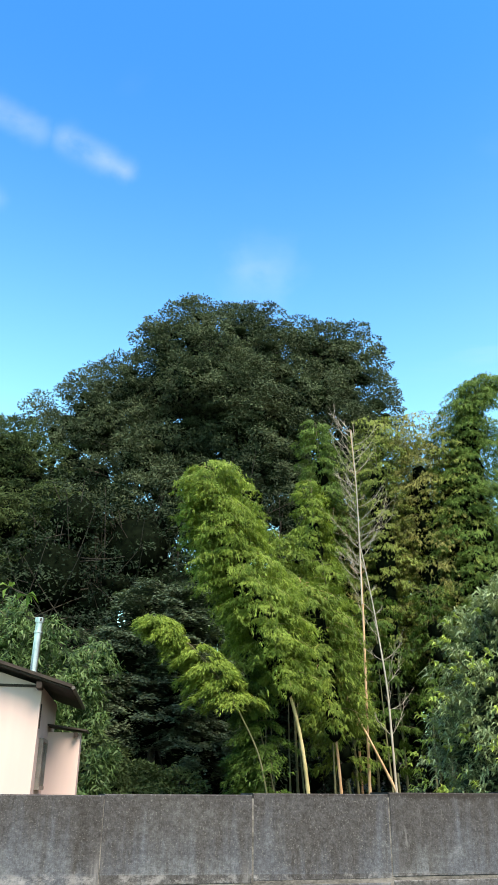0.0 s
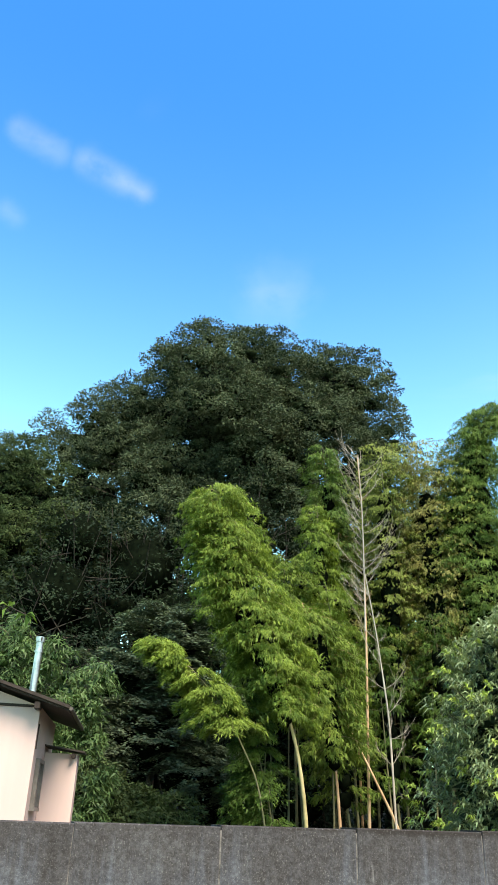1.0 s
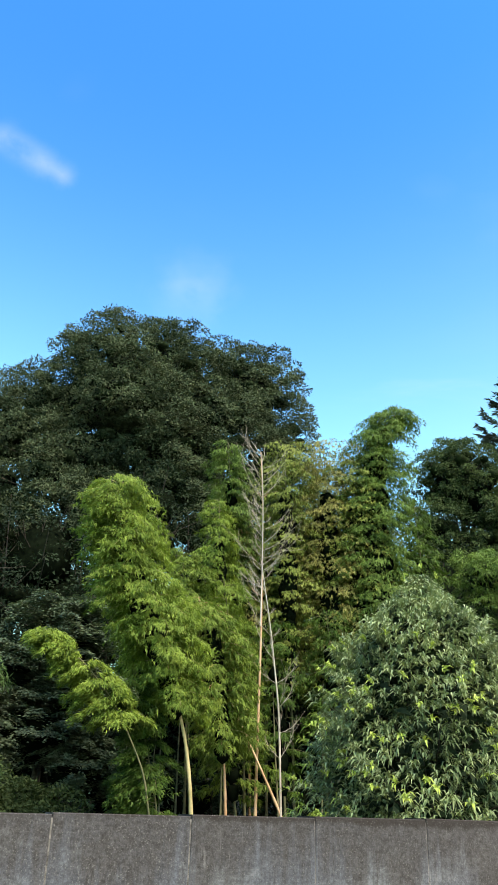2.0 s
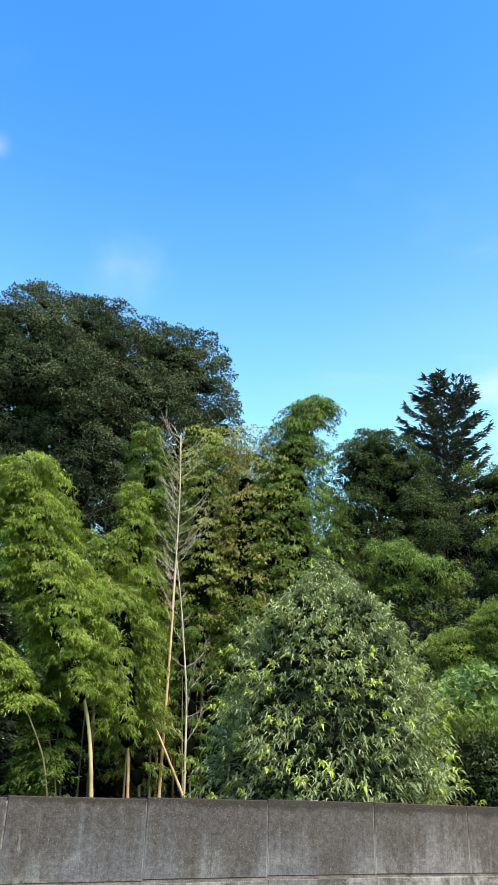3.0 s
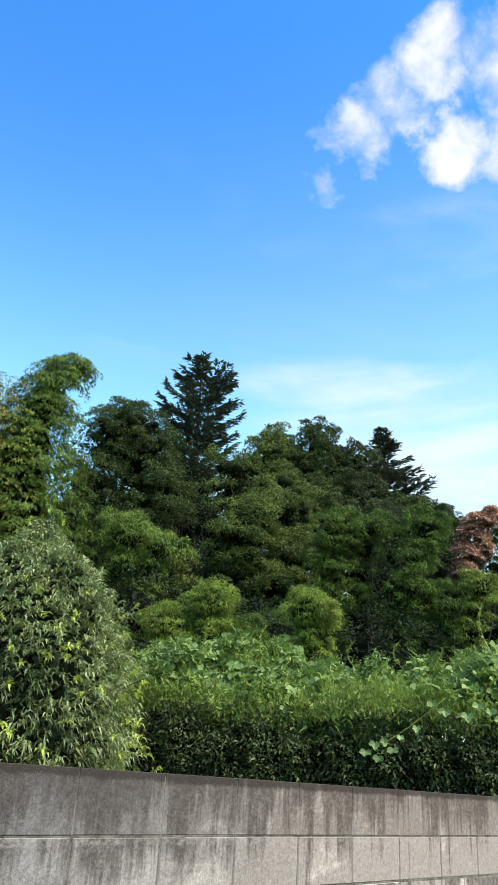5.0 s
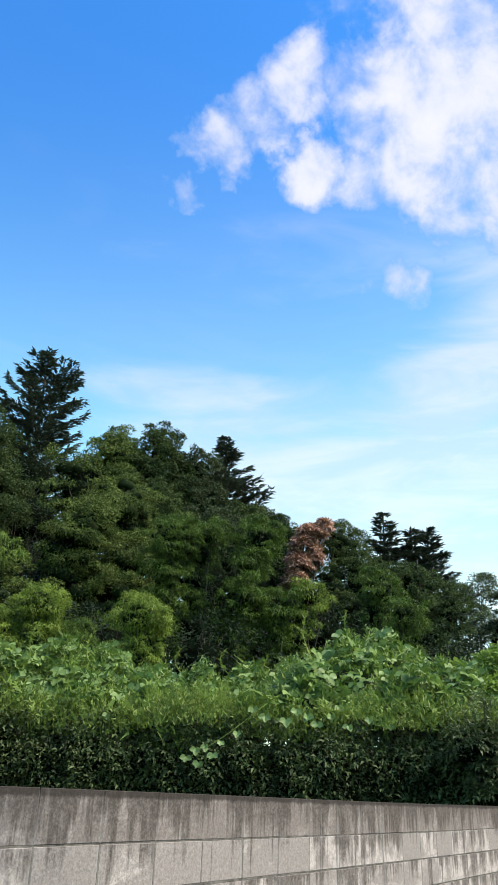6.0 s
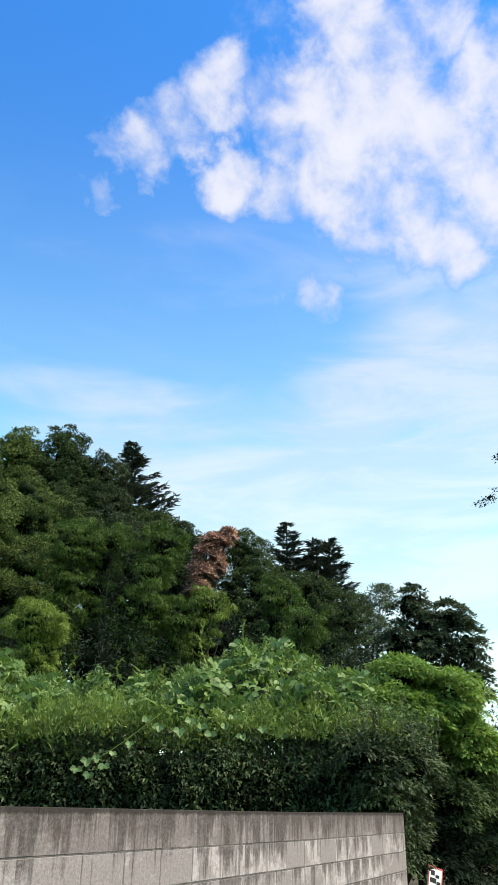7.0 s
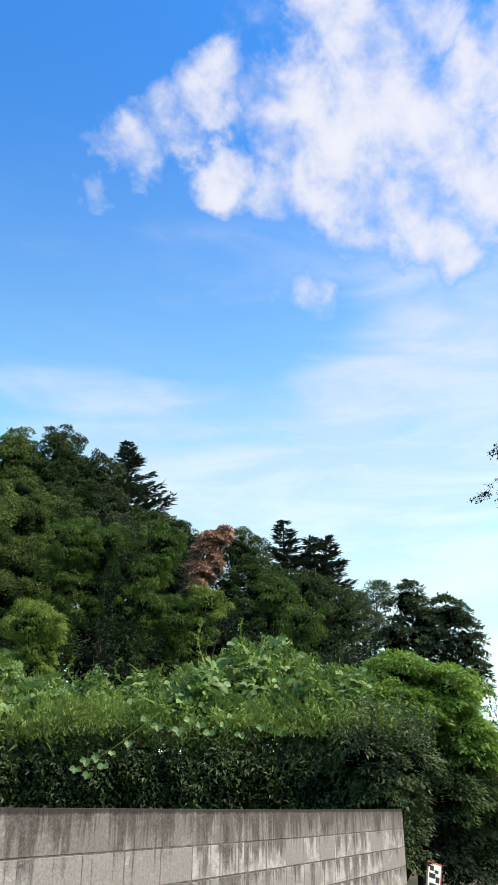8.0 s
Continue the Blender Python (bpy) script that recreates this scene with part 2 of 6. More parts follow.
    pits = n.add("ShaderNodeBump", Strength=0.5, Distance=0.004, Height=n.math("ADD", n.math("MULTIPLY", grit, 0.6), n.math("MULTIPLY", mott, 0.8)))
    body = n.add("ShaderNodeBsdfPrincipled", Base_Color=base, Roughness=0.95, Normal=pits.outputs[0])
    body.inputs["Specular IOR Level"].default_value = 0.05
    n.add("ShaderNodeOutputMaterial", Surface=body.outputs[0])
    return m


CONCRETE = concrete()
MORTAR = plain("mortar", (0.03, 0.027, 0.025), (0.15, 0.135, 0.125), 14.0, 0.95, stretch=(1, 1, 2))
BARK = plain("bark", (0.020, 0.017, 0.013), (0.07, 0.06, 0.05), 5.0, 0.9, bump=0.6, stretch=(1, 1, 0.3))
EARTH = plain("earth", (0.03, 0.028, 0.02), (0.09, 0.08, 0.055), 1.2, 0.95, bump=0.5)
ASPHALT = plain("asphalt", (0.035, 0.035, 0.036), (0.065, 0.065, 0.066), 3.0, 0.9, bump=0.4)
DRY_CULM = plain("dry_culm", (0.24, 0.21, 0.17), (0.40, 0.36, 0.30), 3.0, 0.6)
TAN_CULM = plain("tan_culm", (0.26, 0.15, 0.08), (0.46, 0.31, 0.19), 2.5, 0.6, stretch=(1, 1, 0.4))
GREEN_CULM = plain("green_culm", (0.20, 0.17, 0.075), (0.36, 0.30, 0.16), 2.0, 0.45)
DULL_CULM = plain("dull_culm", (0.06, 0.07, 0.035), (0.15, 0.13, 0.07), 2.5, 0.6)
OAK_LEAF = foliage("dark_crown_leaf", (0.022, 0.034, 0.019), (0.100, 0.124, 0.072), rough=0.75, glow=0.15, shine=0.03, vary=0.28)
OAK_LEAF_B = foliage("mid_crown_leaf", (0.022, 0.038, 0.017), (0.088, 0.120, 0.050), rough=0.75, glow=0.2, shine=0.03, vary=0.30)
BUSH_LEAF = foliage("grey_green_leaf", (0.040, 0.063, 0.040), (0.165, 0.210, 0.135), rough=0.6, glow=0.15, shine=0.06)
# leaf tone darkened to carry the deep shade of grove, crowns and alley
SHADE_TONED_LEAF = foliage("shade_toned_leaf", (0.008, 0.015, 0.010), (0.026, 0.040, 0.022), rough=0.65, glow=0.15, shine=0.05)
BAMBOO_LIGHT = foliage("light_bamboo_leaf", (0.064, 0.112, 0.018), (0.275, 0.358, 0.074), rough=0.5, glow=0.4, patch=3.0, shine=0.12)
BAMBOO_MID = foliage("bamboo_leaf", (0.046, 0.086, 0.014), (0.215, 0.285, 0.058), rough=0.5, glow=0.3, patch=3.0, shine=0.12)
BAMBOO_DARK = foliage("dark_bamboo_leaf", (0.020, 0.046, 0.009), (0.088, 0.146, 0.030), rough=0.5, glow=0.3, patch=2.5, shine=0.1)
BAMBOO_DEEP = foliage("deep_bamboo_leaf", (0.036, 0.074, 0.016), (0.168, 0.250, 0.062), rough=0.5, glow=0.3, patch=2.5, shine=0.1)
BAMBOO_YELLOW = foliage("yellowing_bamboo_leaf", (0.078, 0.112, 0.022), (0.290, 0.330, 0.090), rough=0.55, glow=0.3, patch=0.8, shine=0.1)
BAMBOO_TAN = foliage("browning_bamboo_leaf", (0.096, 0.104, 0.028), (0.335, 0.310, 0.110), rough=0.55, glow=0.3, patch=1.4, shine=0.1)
CEDAR_LEAF = foliage("cedar_leaf", (0.026, 0.048, 0.014), (0.140, 0.182, 0.056), rough=0.7, glow=0.12, patch=1.3, shine=0.06)
FIR_LEAF = foliage("fir_leaf", (0.016, 0.027, 0.023), (0.080, 0.105, 0.082), rough=0.5, glow=0.08)
RUST_LEAF = foliage("rust_leaf", (0.24, 0.115, 0.088), (0.60, 0.36, 0.30), rough=0.7, glow=0.15)
SHRUB_LEAF = foliage("glossy_shrub_leaf", (0.050, 0.088, 0.037), (0.330, 0.400, 0.212), rough=0.40, glow=0.25, patch=2.4, shine=0.35)
HEDGE_LEAF = foliage("hedge_leaf", (0.011, 0.021, 0.010), (0.081, 0.112, 0.046), rough=0.5, glow=0.1, patch=2.5, shine=0.15)
SHOOT_LEAF = foliage("hedge_shoot_leaf", (0.065, 0.105, 0.022), (0.275, 0.360, 0.100), rough=0.5, glow=0.35, patch=3.0)
VINE_LEAF = foliage("vine_leaf", (0.055, 0.108, 0.028), (0.225, 0.320, 0.105), rough=0.5, glow=0.25, patch=1.2, shine=0.25)
VINE_PALE = foliage("pale_vine_leaf", (0.078, 0.142, 0.050), (0.230, 0.325, 0.130), rough=0.5, glow=0.3, patch=1.5, shine=0.25)
FRESH_LEAF = foliage("fresh_leaf", (0.050, 0.105, 0.020), (0.205, 0.310, 0.075), rough=0.5, glow=0.35, patch=1.0, shine=0.1)

# near-black tones that stand in for the shade inside foliage
PUFF_SHADE = foliage("puff_shade", (0.006, 0.010, 0.005), (0.026, 0.038, 0.018), rough=0.8, glow=0.05, patch=9.0, shine=0.0)
FOLIAGE_SHADE = foliage("foliage_shade", (0.002, 0.003, 0.002), (0.006, 0.009, 0.005), rough=0.8, glow=0.05, patch=6.0, shine=0.0)


# ---- building helpers ----
rng = np.random.default_rng(7)


def quads(name, verts, per=3, faces=None):
    """A mesh from rows of corners; every run of `per` corners is one face, or faces lists them."""
    verts = np.asarray(verts, dtype=np.float32).reshape(-1, 3)
    if faces is None:
        faces = np.arange(len(verts), dtype=np.int32).reshape(-1, per)
    faces = np.asarray(faces, dtype=np.int32)
    me = bpy.data.meshes.new(name)
    me.vertices.add(len(verts))
    me.vertices.foreach_set("co", verts.ravel())
    me.loops.add(faces.size)
    me.loops.foreach_set("vertex_index", faces.ravel())
    me.polygons.add(len(faces))
    me.polygons.foreach_set("loop_start", np.arange(0, faces.size, faces.shape[1], dtype=np.int32))
    me.update(calc_edges=True)
    return me


def part(name, data, mat, parent=None, label="", kind=""):
    """One mesh object under a thing or a part, from a mesh or a bmesh."""
    if isinstance(data, bmesh.types.BMesh):
        me = bpy.data.meshes.new(name)
        data.to_mesh(me)
        data.free()
        me.shade_flat()
        data = me
    if mat and not data.materials:
        data.materials.append(mat)
    ob = new(name, data)
    ob.parent = parent
    return tagged(ob, label, kind=kind)


def thing(name, label, category, group="", at=(0, 0, 0), turn=0.0, kind=""):
    ob = new(name)
    ob.matrix_basis = pose(*at, 0, 0, turn)
    return tagged(ob, label, category, group, kind)


def unit(v):
    return v / np.maximum(np.linalg.norm(v, axis=-1, keepdims=True), 1e-6)


def blades(pos, way, up, length, width, droop=0.15, fold=0.2):
    """Small pointed leaves, three corners each, bent by droop and tipped by fold."""
    pos, way = np.asarray(pos), unit(np.asarray(way))
    side = unit(np.cross(way, up))
    length, width = np.broadcast_to(length, len(pos))[:, None], np.broadcast_to(width, len(pos))[:, None]
    tip = pos + way * length - np.array([0, 0, 1.0]) * length * droop
    skew = way * length * rng.uniform(-fold, fold, (len(pos), 1))
    return np.stack([pos + side * width / 2 + skew, tip, pos - side * width / 2 - skew], 1)


def leaves(pos, way, up, length, width, droop=0.3, fold=0.25):
    """Leaves with a sunk midrib: two quads each. Gives corners and faces."""
    pos, way = np.asarray(pos), unit(np.asarray(way))
    side = unit(np.cross(way, up))
    nrm = np.cross(side, way)
    length, width = np.broadcast_to(length, len(pos))[:, None], np.broadcast_to(width, len(pos))[:, None]
    rib = pos + way * length * 0.48 + nrm * length * 0.06
    lift = nrm * width * fold
    tip = pos + way * length * 0.96 - np.array([0, 0, 1.0]) * length * droop
    v = np.stack([pos, rib + side * width / 2 + lift, tip, rib, rib - side * width / 2 + lift], 1)
    i = np.arange(len(pos), dtype=np.int32)[:, None] * 5
    return v.reshape(-1, 3), np.concatenate([i + [0, 1, 2, 3], i + [0, 3, 2, 4]], 0)


def tube(path, radii, sides=7):
    """Corners and quad faces of a tapered tube along a path."""
    path = np.asarray(path, float)
    radii = np.broadcast_to(radii, len(path))
    tang = unit(np.gradient(path, axis=0))
    ref = np.where(np.abs(tang[:, 2:3]) > 0.9, [[1.0, 0, 0]], [[0, 0, 1.0]])
    a = unit(np.cross(tang, ref))
    b = np.cross(tang, a)
    ang = np.linspace(0, 2 * np.pi, sides, endpoint=False)
    ring = path[:, None] + radii[:, None, None] * (np.cos(ang)[None, :, None] * a[:, None] + np.sin(ang)[None, :, None] * b[:, None])
    rows = len(path)
    i, j = np.meshgrid(np.arange(rows - 1), np.arange(sides), indexing="ij")
    k = (j + 1) % sides
    f = np.stack([i * sides + j, i * sides + k, (i + 1) * sides + k, (i + 1) * sides + j], -1).reshape(-1, 4)
    return ring.reshape(-1, 3), f


def gather(pieces):
    """Joins (corners, faces) pairs."""
    vs, fs, n = [], [], 0
    for v, f in pieces:
        vs.append(v)
        fs.append(np.asarray(f) + n)
        n += len(v)
    return np.concatenate(vs), np.concatenate(fs)


def bend(a, b, sag, steps=6):
    """A path from a to b that bows by sag (a vector)."""
    s = np.linspace(0, 1, steps)[:, None]
    return np.asarray(a) * (1 - s) + np.asarray(b) * s + 4 * s * (1 - s) * np.asarray(sag)


def ground_z(x, y):
    """Flat lot, rising to a wooded hill further back."""
    d = np.hypot(np.asarray(x, float) + 0.5, np.asarray(y, float) + 2.4)
    s = np.clip((d - 19.0) / 22.0, 0, 1)
    side = np.clip((np.asarray(y, float) - 2.0) / 10.0, 0, 1)
    return 4.0 * s * s * (3 - 2 * s) * side


def sphere_dirs(n, low=-1.0):
    z = rng.uniform(low, 1, n)
    a = rng.uniform(0, 2 * np.pi, n)
    r = np.sqrt(1 - z * z)
    return np.stack([r * np.cos(a), r * np.sin(a), z], 1)


def cores(rows, squash=(1, 1, 1), rings=6, sides=9):
    """Closed, lumpy bodies for the painted shade inside foliage (x, y, z, then one or three radii): corners and quads.
    """
    pieces = []
    for row in rows:
        cen, rad = np.array(row[:3]), np.broadcast_to(np.array(row[3:], float), 3) * squash
        th = np.linspace(0.06, math.pi - 0.06, rings)
        ph = np.arange(sides) * 2 * math.pi / sides + rng.uniform(0, 1)
        g = np.stack([np.sin(th)[:, None] * np.cos(ph), np.sin(th)[:, None] * np.sin(ph), np.cos(th)[:, None] + 0 * ph], -1)
        g = g * rng.uniform(0.82, 1.08, (rings, sides, 1))
        i, j = np.meshgrid(np.arange(rings - 1), np.arange(sides), indexing="ij")
        k = (j + 1) % sides
        pieces.append(((cen + g * rad).reshape(-1, 3), np.stack([i * sides + j, (i + 1) * sides + j, (i + 1) * sides + k, i * sides + k], -1).reshape(-1, 4)))
    return gather(pieces)


# ---- ground, road and block wall ----
def ground_sheet():
    far = [-2000, -600, -200, -80] + list(range(-40, 80, 4)) + [90, 130, 220, 600, 2000]
    xs, ys = np.array(far, float), np.array(far, float)
    gx, gy = np.meshgrid(xs, ys, indexing="ij")
    v = np.stack([gx, gy, ground_z(gx, gy) - 0.02], -1).reshape(-1, 3)
    i, j = np.meshgrid(np.arange(len(xs) - 1), np.arange(len(ys) - 1), indexing="ij")
    n = len(ys)
    f = np.stack([i * n + j, (i + 1) * n + j, (i + 1) * n + j + 1, i * n + j + 1], -1).reshape(-1, 4)
    tagged(part("ground", quads("ground", v, faces=f), EARTH), "bare dark earth under trees and undergrowth", "ground", kind="structure")


def road_sheet():
    bm = bmesh.new()
    bmesh.ops.create_grid(bm, x_segments=40, y_segments=6, size=1.0, matrix=Matrix.Translation((0, -3.6, 0.0)) @ Matrix.Diagonal((60, 3.3, 1, 1)))
    tagged(part("road", bm, ASPHALT), "grey asphalt lane along the block wall", "road", kind="structure")


ground_sheet()
road_sheet()

WALL_TOP, BLOCK, THICK = 1.537, 0.40, 0.13
COURSES = [(1.32, 1.537)] + [(1.32 - 0.2 * (k + 1), 1.32 - 0.2 * k) for k in range(6)] + [(0.0, 0.12)]
BEND_FROM, BEND_STEP = 25, 8.0      # blocks from the corner stone on, degrees each


def settled(x):
    """How far the old wall has sunk, most at one end."""
    return 0.018 * min(0.0, max(-2.0, x - 1.0)) + 0.004 * math.sin(x * 0.7)


def wall_frames():
    """Pose of each block column: straight along x, then a slow bend."""
    rows = []
    at, turn = Vector((0.4 * -9, 0, 0)), 0.0
    for k in range(-9, 32):
        if k >= BEND_FROM:
            turn += BEND_STEP
        sag, tilt = settled(at.x), (settled(at.x + BLOCK) - settled(at.x)) / BLOCK
        rows.append((k, at + Vector((0, 0, sag)), turn, tilt))
        at += BLOCK * Vector((math.cos(radians(turn)), math.sin(radians(turn)), 0))
    return rows


def block_mesh(width, height, gap, name):
    """One concrete block, chamfered, front towards -y."""
    bm = bmesh.new()
    bmesh.ops.create_cube(bm, size=1.0, matrix=Matrix.Translation((0, THICK / 2, height / 2)) @ Matrix.Diagonal((width - (gap if gap > 0.005 else 0.001), THICK, height - gap - 0.002, 1)))
    front = [e for e in bm.edges if all(v.co.y < 0.001 for v in e.verts)]
    bmesh.ops.bevel(bm, geom=front, offset=min(0.004, gap), segments=1, affect="EDGES")
    me = bpy.data.meshes.new(name)
    bm.to_mesh(me)
    bm.free()
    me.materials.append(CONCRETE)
    return me


# ---- house ----
SIDING, _n = material("pale_siding")
_g = _n.add("ShaderNodeNewGeometry").outputs["Position"]
_s = _n.noise(_n.vmath("MULTIPLY", _g, (3, 3, 0.4)), 1.0, 4.0)
_c = _n.mix(_n.ramp(_s, 0.3, 0.7), rgb(0.425, 0.312, 0.290), rgb(0.455, 0.338, 0.315))
_n.add("ShaderNodeOutputMaterial", Surface=_n.add("ShaderNodeBsdfPrincipled", Base_Color=_c, Roughness=0.75, Specular_IOR_Level=0.1).outputs[0])
ROOF = plain("brown_roof", (0.014, 0.011, 0.010), (0.034, 0.026, 0.022), 6.0, 0.6)
TIMBER = plain("brown_trim", (0.016, 0.011, 0.009), (0.036, 0.026, 0.021), 7.0, 0.7)
STEEL = plain("galvanised_steel", (0.26, 0.26, 0.27), (0.44, 0.44, 0.46), 5.0, 0.3, 0.9, 0.05)
GUTTER = plain("gutter_brown", (0.05, 0.04, 0.035), (0.10, 0.085, 0.075), 6.0, 0.45)
ALU = plain("window_aluminium", (0.085, 0.075, 0.07), (0.14, 0.125, 0.115), 6.0, 0.45, 0.2)
PANE, _n = material("window_glass")
_n.add("ShaderNodeOutputMaterial", Surface=_n.add("ShaderNodeBsdfPrincipled", Base_Color=rgb(0.50, 0.46, 0.45), Roughness=0.25).outputs[0])


def box(bm, lo, hi):
    lo, hi = Vector(lo), Vector(hi)
    return bmesh.ops.create_cube(bm, size=1.0, matrix=Matrix.Translation((lo + hi) / 2) @ Matrix.Diagonal((*(hi - lo), 1)))["verts"]


def boxed(name, lo, hi, mat, parent, bevel=0.0, label=""):
    bm = bmesh.new()
    box(bm, lo, hi)
    if bevel:
        bmesh.ops.bevel(bm, geom=bm.edges[:], offset=bevel, segments=1, affect="EDGES")
    return part(name, bm, mat, parent, label)


def plaster_wall(name, a, b, z0, top, parent, thick=0.10):
    """A smooth plastered wall from a to b (house plan), its face on the right-hand side."""
    a, b = Vector((*a, 0)), Vector((*b, 0))
    u = (b - a).normalized()
    back = Vector((-u.y, u.x, 0)) * thick
    bm = bmesh.new()
    rim = [a, b, b - u * thick + back, a + u * thick + back]
    low = [bm.verts.new(p + Vector((0, 0, z0))) for p in rim]
    high = [bm.verts.new(p + Vector((0, 0, top))) for p in rim]
    bm.faces.new(low[::-1])
    bm.faces.new(high)
    for k in range(4):
        m = (k + 1) % 4
        bm.faces.new((low[k], low[m], high[m], high[k]))
    return part(name, bm, SIDING, parent)


def slab(name, corners, thick, mat, parent, label=""):
    """A plate with the given top corners, thickened downwards."""
    bm = bmesh.new()
    top = [bm.verts.new(c) for c in corners]
    low = [bm.verts.new((c[0], c[1], c[2] - thick)) for c in corners]
    bm.faces.new(top)
    bm.faces.new(low[::-1])
    for i in range(len(top)):
        j = (i + 1) % len(top)
        bm.faces.new((top[i], low[i], low[j], top[j]))
    bmesh.ops.recalc_face_normals(bm, faces=bm.faces[:])
    return part(name, bm, mat, parent, label)


def build_house():
    """Plan: origin at the corner that shows, x along the side wall's outward normal, y away along the side wall."""
    h = thing("house", "small house with smooth pale pink walls and thin brown roof", "house", at=(-0.75, 9.53, 0), turn=-7.7)
    eave, pitch, half, deep = 2.85, 0.29, 2.6, 2.5
    plaster_wall("front_wall", (-2 * half, 0), (0, 0), 0, eave, h)
    plaster_wall("side_wall", (0, 0), (0, deep), 0, eave, h)
    plaster_wall("rear_wall", (0, deep), (-2 * half, deep), 0, eave, h)
    plaster_wall("far_wall", (-2 * half, deep), (-2 * half, 0), 0, eave, h)
    bm = bmesh.new()
    f = [bm.verts.new(p) for p in ((-2 * half, -0.0, eave), (0, -0.0, eave), (-half, -0.0, eave + pitch * half))]
    b = [bm.verts.new((v.co.x, 0.1, v.co.z)) for v in f]
    bm.faces.new(f)
    bm.faces.new(b[::-1])
    for i in range(3):
        bm.faces.new((f[i], b[i], b[(i + 1) % 3], f[(i + 1) % 3]))
    part("gable", bm, SIDING, h)
    boxed("gable_trim", (-2 * half, -0.018, eave - 0.02), (0.01, -0.002, eave + 0.015), TIMBER, h, label="thin dark horizontal strip")
    over, front = 0.42, 0.28
    z_out = eave - pitch * over
    for side in (1, -1):
        x0 = -half
        x1 = -half + side * (half + over)
        slab("roof", [(x0, -front, eave + pitch * half + 0.13), (x1, -front, z_out + 0.13), (x1, deep + 0.1, z_out + 0.13), (x0, deep + 0.1, eave + pitch * half + 0.13)], 0.045, ROOF, h, "brown metal roof sheet")
        slab("soffit", [(x0, -front + 0.02, eave + pitch * half + 0.083), (x1, -front + 0.02, z_out + 0.083), (x1, deep + 0.08, z_out + 0.083), (x0, deep + 0.08, eave + pitch * half + 0.083)], 0.03, TIMBER, h)
        slab("barge_board", [(x0, -front - 0.025, eave + pitch * half + 0.125), (x1, -front - 0.025, z_out + 0.125), (x1, -front - 0.002, z_out + 0.125), (x0, -front - 0.002, eave + pitch * half + 0.125)], 0.042, TIMBER, h)
    boxed("purlin_end", (-0.06, -0.26, eave - 0.06), (0.02, -0.022, eave + 0.03), TIMBER, h, 0.008)
    # annex against the side wall
    plaster_wall("annex_front", (0.005, 1.41), (0.50, 1.41), 0, 2.345, h)
    plaster_wall("annex_side", (0.50, 1.41), (0.50, 1.80), 0, 2.345, h)
    slab("annex_roof", [(0.0, 1.29, 2.455), (0.60, 1.29, 2.385), (0.60, 1.88, 2.385), (0.0, 1.88, 2.455)], 0.024, ROOF, h, "low brown lean-to roof")
    bm = bmesh.new()
    bmesh.ops.create_cone(bm, cap_ends=True, segments=14, radius1=0.035, radius2=0.035, depth=0.12, matrix=Matrix.Translation((0.44, 1.345, 2.31)) @ Matrix.Rotation(math.pi / 2, 4, "X"))
    part("annex_beam_end", bm, TIMBER, h, "round dark beam end")
    # gutter along the eave, with its round end cap
    bm = bmesh.new()
    bmesh.ops.create_cone(bm, cap_ends=True, segments=14, radius1=0.026, radius2=0.026, depth=deep + 0.4, matrix=Matrix.Translation((over + 0.02, deep / 2 - 0.08, z_out + 0.085)) @ Matrix.Rotation(math.pi / 2, 4, "X"))
    part("gutter", bm, GUTTER, h, "round brown gutter")
    win = boxed("window", (0.001, 0.44, 1.58), (0.012, 0.98, 2.15), PANE, h, label="narrow window with frosted pane and dark frame")
    for lo, hi in (((0.0, 0.38, 2.15), (0.06, 1.04, 2.20)), ((0.0, 0.38, 1.53), (0.07, 1.04, 1.58)), ((0.0, 0.38, 1.58), (0.06, 0.44, 2.15)), ((0.0, 0.98, 1.58), (0.06, 1.04, 2.15)), ((0.014, 0.70, 1.58), (0.04, 0.73, 2.15))):
        boxed("window_frame", lo, hi, ALU, win)
    boxed("bracket", (0.002, 0.06, 2.30), (0.016, 0.10, 2.62), TIMBER, h, label="narrow dark upright strip")
    pipe = thing("flue_pipe", "shiny galvanised steel flue pipe with a cap, on the roof", "chimney pipe", at=(-0.88, 10.74, 0))
    for name, z0, z1, r in (("pipe", 2.90, 3.95, 0.055), ("collar", 3.78, 3.81, 0.068), ("cap", 3.94, 4.02, 0.07)):
        bm = bmesh.new()
        bmesh.ops.create_cone(bm, cap_ends=True, segments=36, radius1=r, radius2=r, depth=z1 - z0, matrix=Matrix.Translation((0, 0, (z0 + z1) / 2)))
        part(name, bm, STEEL, pipe)
    boxed("vent_slot", (0.005, -0.074, 3.955), (0.028, -0.062, 4.005), TIMBER, pipe)


build_house()


